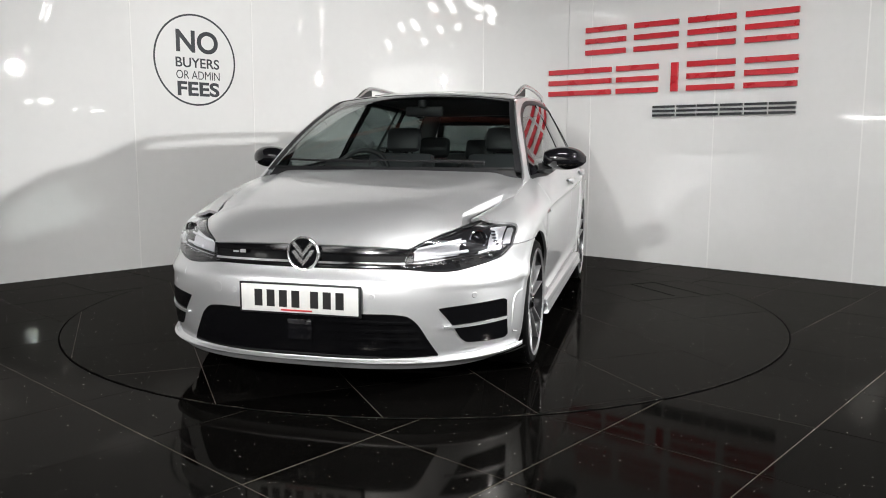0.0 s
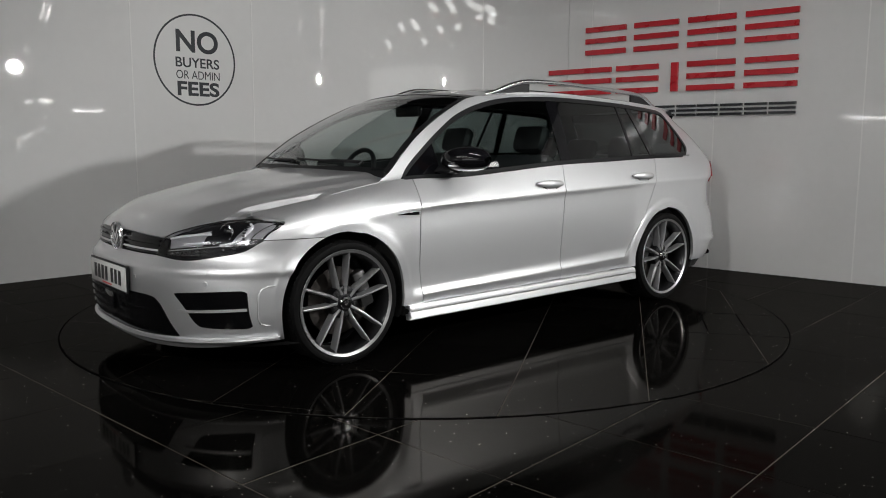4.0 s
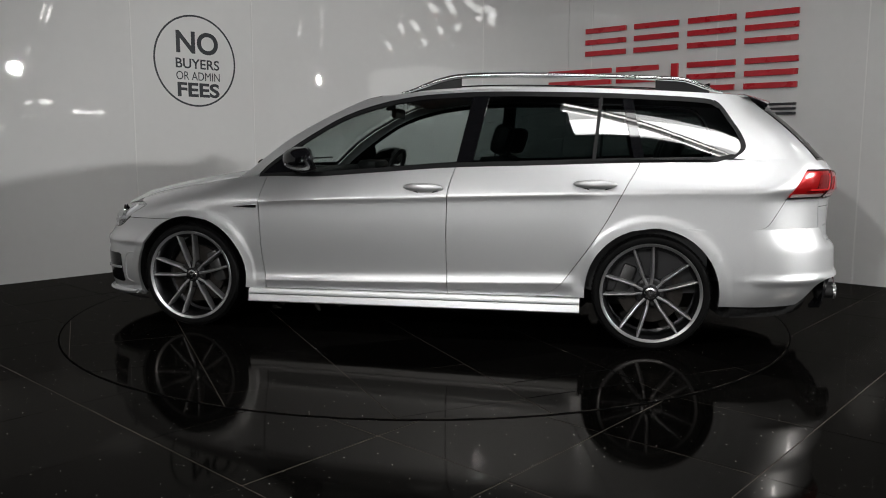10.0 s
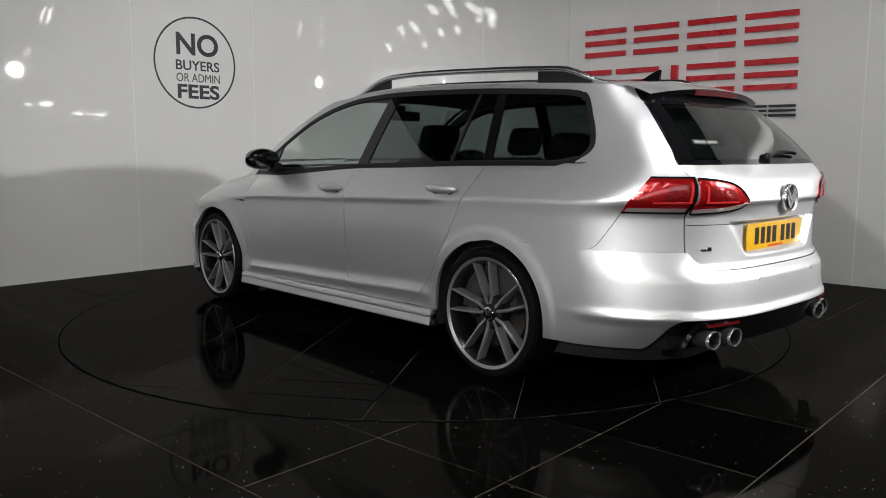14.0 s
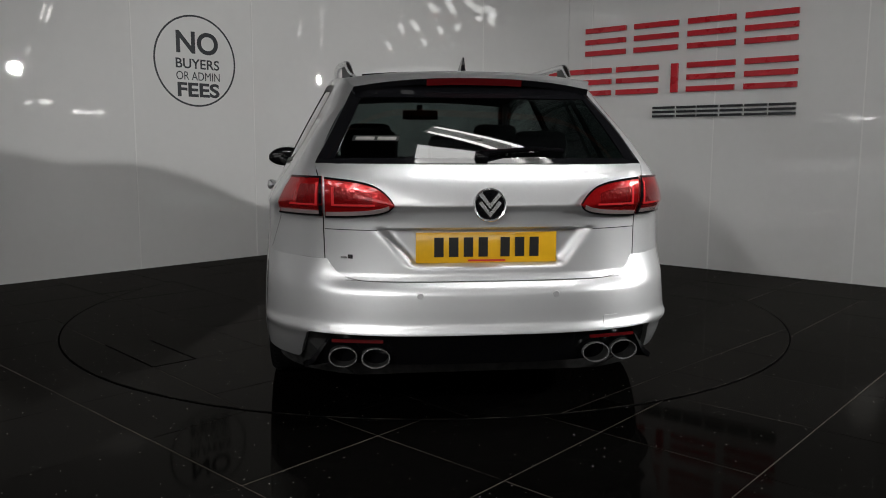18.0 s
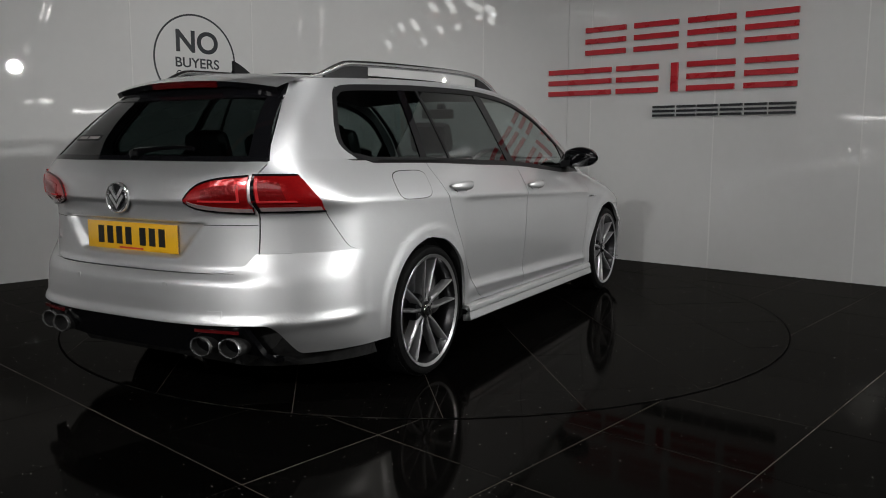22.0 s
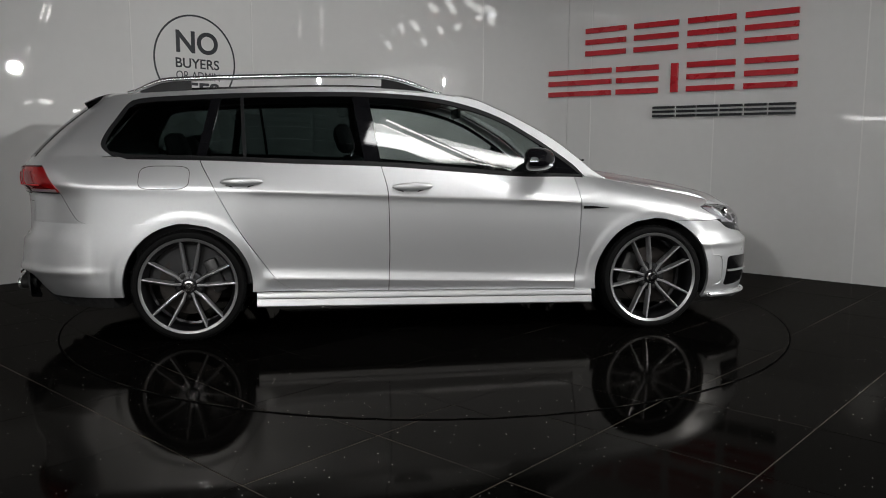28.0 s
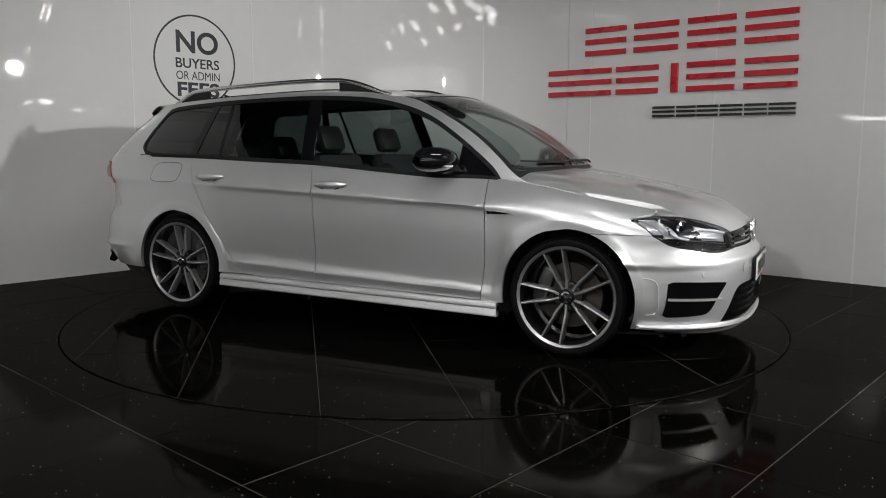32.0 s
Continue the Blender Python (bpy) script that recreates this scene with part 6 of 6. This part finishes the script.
def wheel(x, y, s, turn):
    """Ten-spoke alloy with a low tyre; s: the side its face looks to."""
    m = Matrix.Translation((x, y, HUB_Z)) @ (pose(0, 0, 0, 0, 0, 0) if s > 0 else pose(0, 0, 0, 0, 0, 180))
    bm = bmesh.new()
    lathe(bm, [(0.232, -0.19), (0.248, -0.185), (0.236, -0.15), (0.226, -0.06), (0.236, -0.012), (0.246, 0.004), (0.259, 0.008), (0.262, 0.0), (0.258, -0.012), (0.25, -0.02)], 72, m)
    w = part("wheel", bm, RIM_DARK, CAR, "five twin-spoke grey alloy wheel with polished faces")
    bm = bmesh.new()
    lathe(bm, [(0.236, -0.035), (0.2435, -0.004), (0.2455, 0.0035), (0.2475, 0.0055), (0.2575, 0.0085), (0.2600, 0.0100), (0.2620, 0.006)], 96, m)
    part("rim_lip", bm, RIM_CUT, w)
    bm = bmesh.new()
    R = HUB_Z - 0.0005
    lathe(bm, [(0.252, -0.20), (0.268, -0.213), (0.290, -0.214), (R - 0.004, -0.200), (R, -0.180), (R, -0.105), (R - 0.004, -0.104), (R - 0.004, -0.098), (R, -0.097), (R, -0.028), (R - 0.004, -0.008), (0.292, 0.004), (0.275, 0.008), (0.262, 0.003), (0.254, -0.008)], 96, m)
    part("tyre", bm, RUBBER, w)
    bm = bmesh.new()
    for i in range(72):
        a = 2 * math.pi * i / 72
        for yy in (-0.19, -0.024):
            box(bm, 0, yy, R - 0.0006, 0.014, 0.022, 0.004, m=m @ Matrix.Rotation(a, 4, "Y"))
    part("tread", bm, RUBBER, w, smooth=False)["kind"] = "stuff"
    # five pairs of spokes, each with a flat land, a chamfer and deep walls, bent at an elbow near the hub
    way = Curve([(0.040, 0.009), (0.062, 0.0155), (0.090, 0.0245), (0.13, 0.0315), (0.250, 0.052)])
    land = Curve([(0.040, 0.0072), (0.09, 0.0050), (0.250, 0.0040)])
    foot = Curve([(0.040, 0.0108), (0.09, 0.0098), (0.250, 0.0074)])
    dish = Curve([(0.040, -0.020), (0.075, -0.018), (0.10, -0.0135), (0.250, 0.0035)])
    radii = (0.040, 0.05, 0.062, 0.074, 0.086, 0.096, 0.11, 0.13, 0.16, 0.19, 0.22, 0.250)
    for i in range(5):
        a = 2 * math.pi * i / 5 + radians(90 + turn)
        ca, sa = math.cos(a), math.sin(a)
        for q in (1, -1):
            bm = bmesh.new()

            def pt(r, e):
                c, h = way(r), dish(r)
                off, depth = ((-1.15 * foot(r), -0.046), (-foot(r), -0.016), (-land(r), -0.001), (0.0, 0.0), (land(r), -0.001), (foot(r), -0.010), (1.15 * foot(r), -0.046))[e]
                x, y = r, q * (c + off)
                return m @ Vector((x * ca - y * sa, h + depth, x * sa + y * ca))
            rows = [[bm.verts.new(pt(r, e)) for e in range(7)] for r in radii]
            for u, v in zip(rows, rows[1:]):
                for e in range(6):
                    bm.faces.new((u[e], u[e + 1], v[e + 1], v[e]))
            part("spoke", bm, RIM_CUT, w, angle=22)
        bm = bmesh.new()
        prism(bm, [(0.043, -0.010), (0.066, -0.0045), (0.066, 0.0045), (0.043, 0.010)], lambda p: m @ Vector((p[0] * ca - p[1] * sa, -0.024, p[0] * sa + p[1] * ca)), lambda p: m @ Vector((p[0] * ca - p[1] * sa, -0.05, p[0] * sa + p[1] * ca)))
        part("spoke_web", bm, RIM_DARK, w, smooth=False)
    bm = bmesh.new()
    lathe(bm, [(0.0005, -0.010), (0.030, -0.012), (0.036, -0.020), (0.078, -0.028), (0.084, -0.05), (0.08, -0.08)], 40, m)
    part("hub", bm, RIM_DARK, w)
    bm = bmesh.new()
    lathe(bm, [(0.020, -0.006), (0.028, -0.0075), (0.031, -0.012)], 32, m)
    part("centre_cap_ring", bm, CHROME, w)
    bm = bmesh.new()
    lathe(bm, [(0.0005, -0.0085), (0.021, -0.0085)], 24, m)
    part("centre_cap", bm, BLACK_GLOSS, w)
    bm = bmesh.new()
    for zz in (0.006, -0.004):
        for q in (1, -1):
            prism(bm, [(0, zz - 0.006), (q * 0.011, zz + 0.010), (q * 0.015, zz + 0.009), (0, zz - 0.012)], lambda p: m @ Vector((p[0], -0.006, p[1])), lambda p: m @ Vector((p[0], -0.0085, p[1])))
    part("cap_bars", bm, SATIN, w, smooth=False)
    for i in range(5):
        a = 2 * math.pi * i / 5 + radians(54 + turn)
        bm = bmesh.new()
        mm = m @ Matrix.Rotation(-a, 4, "Y") @ Matrix.Translation((0.056, -0.022, 0))
        lathe(bm, [(0.0005, 0.004), (0.0075, 0.004), (0.0085, 0.0), (0.0135, -0.001), (0.014, -0.012)], 10, mm)
        part("wheel_bolt", bm, UNDER, w)
    bm = bmesh.new()
    lathe(bm, [(0.075, -0.085), (0.168, -0.085), (0.168, -0.115), (0.075, -0.115)], 48, m, close=True)
    part("brake_disc", bm, DISC, w)
    bm = bmesh.new()
    ca = radians(160 if s > 0 else 20) if x > 0 else radians(20 if s > 0 else 160)
    box(bm, 0.142, -0.085, 0, 0.075, 0.07, 0.19, 0.015, m=m @ Matrix.Rotation(-ca, 4, "Y"))
    part("brake_caliper", bm, CALIPER, w)


def seat(x, y, wide, back_h, rest=True, rake=18):
    """A car seat, as one part with bolsters and head restraint."""
    bm = bmesh.new()
    box(bm, 0.0, 0, 0.08, 0.50, wide, 0.16, 0.05)
    box(bm, -0.26, 0, 0.08 + back_h / 2, 0.12, wide, back_h, 0.05, m=Matrix.Translation((0, 0, 0.0)) @ pose(0, 0, 0, 0, -rake, 0))
    b = part("seat", bm, CLOTH, CAR, "dark grey cloth car seat")
    b.matrix_basis = pose(x, y, 0.38)
    for q in (1, -1):
        bm = bmesh.new()
        box(bm, -0.215, q * (wide / 2 - 0.035), 0.10 + back_h * 0.45, 0.11, 0.085, back_h * 0.8, 0.035, m=pose(0, 0, 0, 0, -rake, 0))
        part("bolster", bm, LEATHER, b)
    if rest:
        bm = bmesh.new()
        box(bm, -0.27, 0, back_h + 0.19, 0.10, 0.26, 0.18, 0.045, m=pose(0, 0, 0, 0, -rake, 0))
        part("head_restraint", bm, LEATHER, b)
        for q in (1, -1):
            bm = bmesh.new()
            tube(bm, [pose(0, 0, 0, 0, -rake, 0) @ Vector((-0.265, q * 0.07, back_h + 0.03)), pose(0, 0, 0, 0, -rake, 0) @ Vector((-0.265, q * 0.07, back_h + 0.14))], 0.006, 6)
            part("restraint_post", bm, CHROME, b)


def cabin():
    seat(0.06, -0.37, 0.50, 0.66)
    seat(0.06, 0.37, 0.50, 0.66)
    for y in (-0.40, 0.40):
        seat(-0.92, y, 0.46, 0.60)
    seat(-0.92, 0.0, 0.34, 0.58)
    bm = bmesh.new()
    grid(bm, 16, 10, lambda u, v: Vector((lerp(0.98, 0.50, v) + 0.04 * math.sin(math.pi * u), lerp(-0.72, 0.72, u), 0.90 + 0.035 * math.sin(math.pi * v) - 0.22 * ease(0.75, 1.0, v))))
    dash = sheet("dashboard", bm, DASH, CAR, depth=0.05, inside=(0.7, 0, 0.3))
    bm = bmesh.new()
    box(bm, 0.57, -0.37, 0.935, 0.14, 0.34, 0.07, 0.03)
    part("instrument_hood", bm, DASH, dash)
    # steering wheel, on the right-hand side
    bm = bmesh.new()
    m = Matrix.Translation((0.43, -0.37, 0.87)) @ pose(0, 0, 0, 0, 0, -90) @ pose(0, 0, 0, 24, 0, 0)
    n = 40
    ring = [m @ Vector((0.178 * math.cos(2 * math.pi * i / n), 0, 0.178 * math.sin(2 * math.pi * i / n))) for i in range(n)]
    tube(bm, ring + ring[:1], 0.016, 10, False)
    w = part("steering_wheel", bm, LEATHER, CAR)
    bm = bmesh.new()
    for a in (0, 180, 270):
        c, s_ = math.cos(radians(a)), math.sin(radians(a))
        tube(bm, [m @ Vector((0, 0, 0)), m @ Vector((0.17 * c, 0, 0.17 * s_))], [0.03, 0.014], 8)
    lathe(bm, [(0.0005, -0.03), (0.055, -0.025), (0.065, 0.02)], 20, m)
    part("wheel_spokes", bm, DASH, w)
    # door trims, floor carpet, headliner
    for s in (1, -1):
        bm = bmesh.new()
        grid(bm, 40, 8, lambda u, v: Vector((lerp(-1.60, 0.86, u), s * (side(lerp(-1.60, 0.86, u), 0.88) - 0.07), lerp(0.3, BELT_Z(lerp(-1.60, 0.86, u)) - 0.004, v))))
        part("door_trim", bm, DASH, CAR)
        bm = bmesh.new()
        grid(bm, 40, 2, lambda u, v: Vector((lerp(-1.60, 0.86, u), s * (side(lerp(-1.60, 0.86, u), 0.95) - lerp(0.012, 0.075, v)), BELT_Z(lerp(-1.60, 0.86, u)) - 0.004)))
        part("door_top", bm, DASH, CAR)
    bm = bmesh.new()
    grid(bm, 30, 14, lambda u, v: Vector((lerp(0.22, -1.82, u), lerp(-1, 1, v) * (ROOF_W(lerp(0.22, -1.82, u)) - 0.03), ROOF_Z(lerp(0.22, -1.82, u)) - 0.022 + 0.025 * (1 - lerp(-1, 1, v) ** 2))))
    part("headliner", bm, HEADLINER, CAR)
    bm = bmesh.new()
    grid(bm, 8, 8, lambda u, v: Vector((lerp(-1.3, -2.1, u), lerp(-0.62, 0.62, v), 0.90)))
    part("load_cover", bm, DASH, CAR)
    bm = bmesh.new()
    grid(bm, 8, 8, lambda u, v: Vector((lerp(0.9, -2.1, u), lerp(-0.7, 0.7, v), 0.36)))
    part("carpet", bm, CLOTH, CAR)


body_sides()
windows()
hood_and_roof()
front_end()
rear_end()
underbody()
cabin()
for wx, wy, s, turn in ((AXLE_F, 0.862, 1, -8), (AXLE_R, 0.852, 1, -10), (AXLE_F, -0.862, -1, -18), (AXLE_R, -0.852, -1, 3)):
    wheel(wx, wy, s, turn)


# ---- floor tiles ----
def floor_tiles():
    floor = bpy.data.objects["floor"]
    T, g = 0.59, 0.0025
    ang = radians(46.9)
    ca, sa = math.cos(ang), math.sin(ang)
    bm = bmesh.new()
    h = T / 2 - g
    prism(bm, [(-h, -h), (h, -h), (h, h), (-h, h)], lambda p: Vector((*p, 0.004)), lambda p: Vector((*p, 0.001)))
    me = finish("tile", bm, TILE, False)
    cells = []
    for i in range(-40, 41):
        for j in range(-40, 41):
            x, y = (i + 0.5) * T, (j + 0.5) * T
            X, Y = 0.247 + x * ca - y * sa, -2.803 + x * sa + y * ca
            if math.hypot(X, Y) < TABLE_R - 0.45 or Y > 4.6 or Y < -18.9 or X > 17.6 or X < -9.8:
                continue
            cells.append((math.hypot(X, Y + 2.0), X, Y))
    cells.sort()
    rest = bmesh.new()
    for k, (d, X, Y) in enumerate(cells):
        m = pose(X, Y, -0.004 + random.uniform(-0.0003, 0.0003), random.gauss(0, 0.06), random.gauss(0, 0.06), 46.9 + 90 * random.randrange(4))
        if k < 290:
            ob = new("tile", me)
            ob.parent = floor
            ob.matrix_world = m
        else:
            n0 = len(rest.verts)
            vs = [rest.verts.new(m @ Vector(v)) for v in ((-h, -h, 0.004), (h, -h, 0.004), (h, h, 0.004), (-h, h, 0.004))]
            rest.faces.new(vs)
    ob = part("tiles", rest, TILE, floor, smooth=False)
    for f in ob.data.polygons:
        if f.normal.z < 0:
            f.flip()
    ob["kind"] = "stuff"


floor_tiles()


# ---- movement ----
def motions():
    head = Curve([(0, -254.13), (4, -218.99), (8, -184.05), (12, -149.0), (16, -114.09), (20, -77.99), (24, -42.24), (28, -7.12), (32, 27.78)])
    rows, disc = [], []
    for k in range(33):
        a = -head(k)
        x, y = -0.0908, 0.0326
        c, s = math.cos(radians(a)), math.sin(radians(a))
        rows.append((float(k), pose(x * c - y * s, x * s + y * c, TABLE_Z, 0, 0, a)))
        disc.append((float(k), pose(0, 0, 0, 0, 0, a)))
    walk(CAR, rows)
    walk(TURNTABLE, disc)


motions()
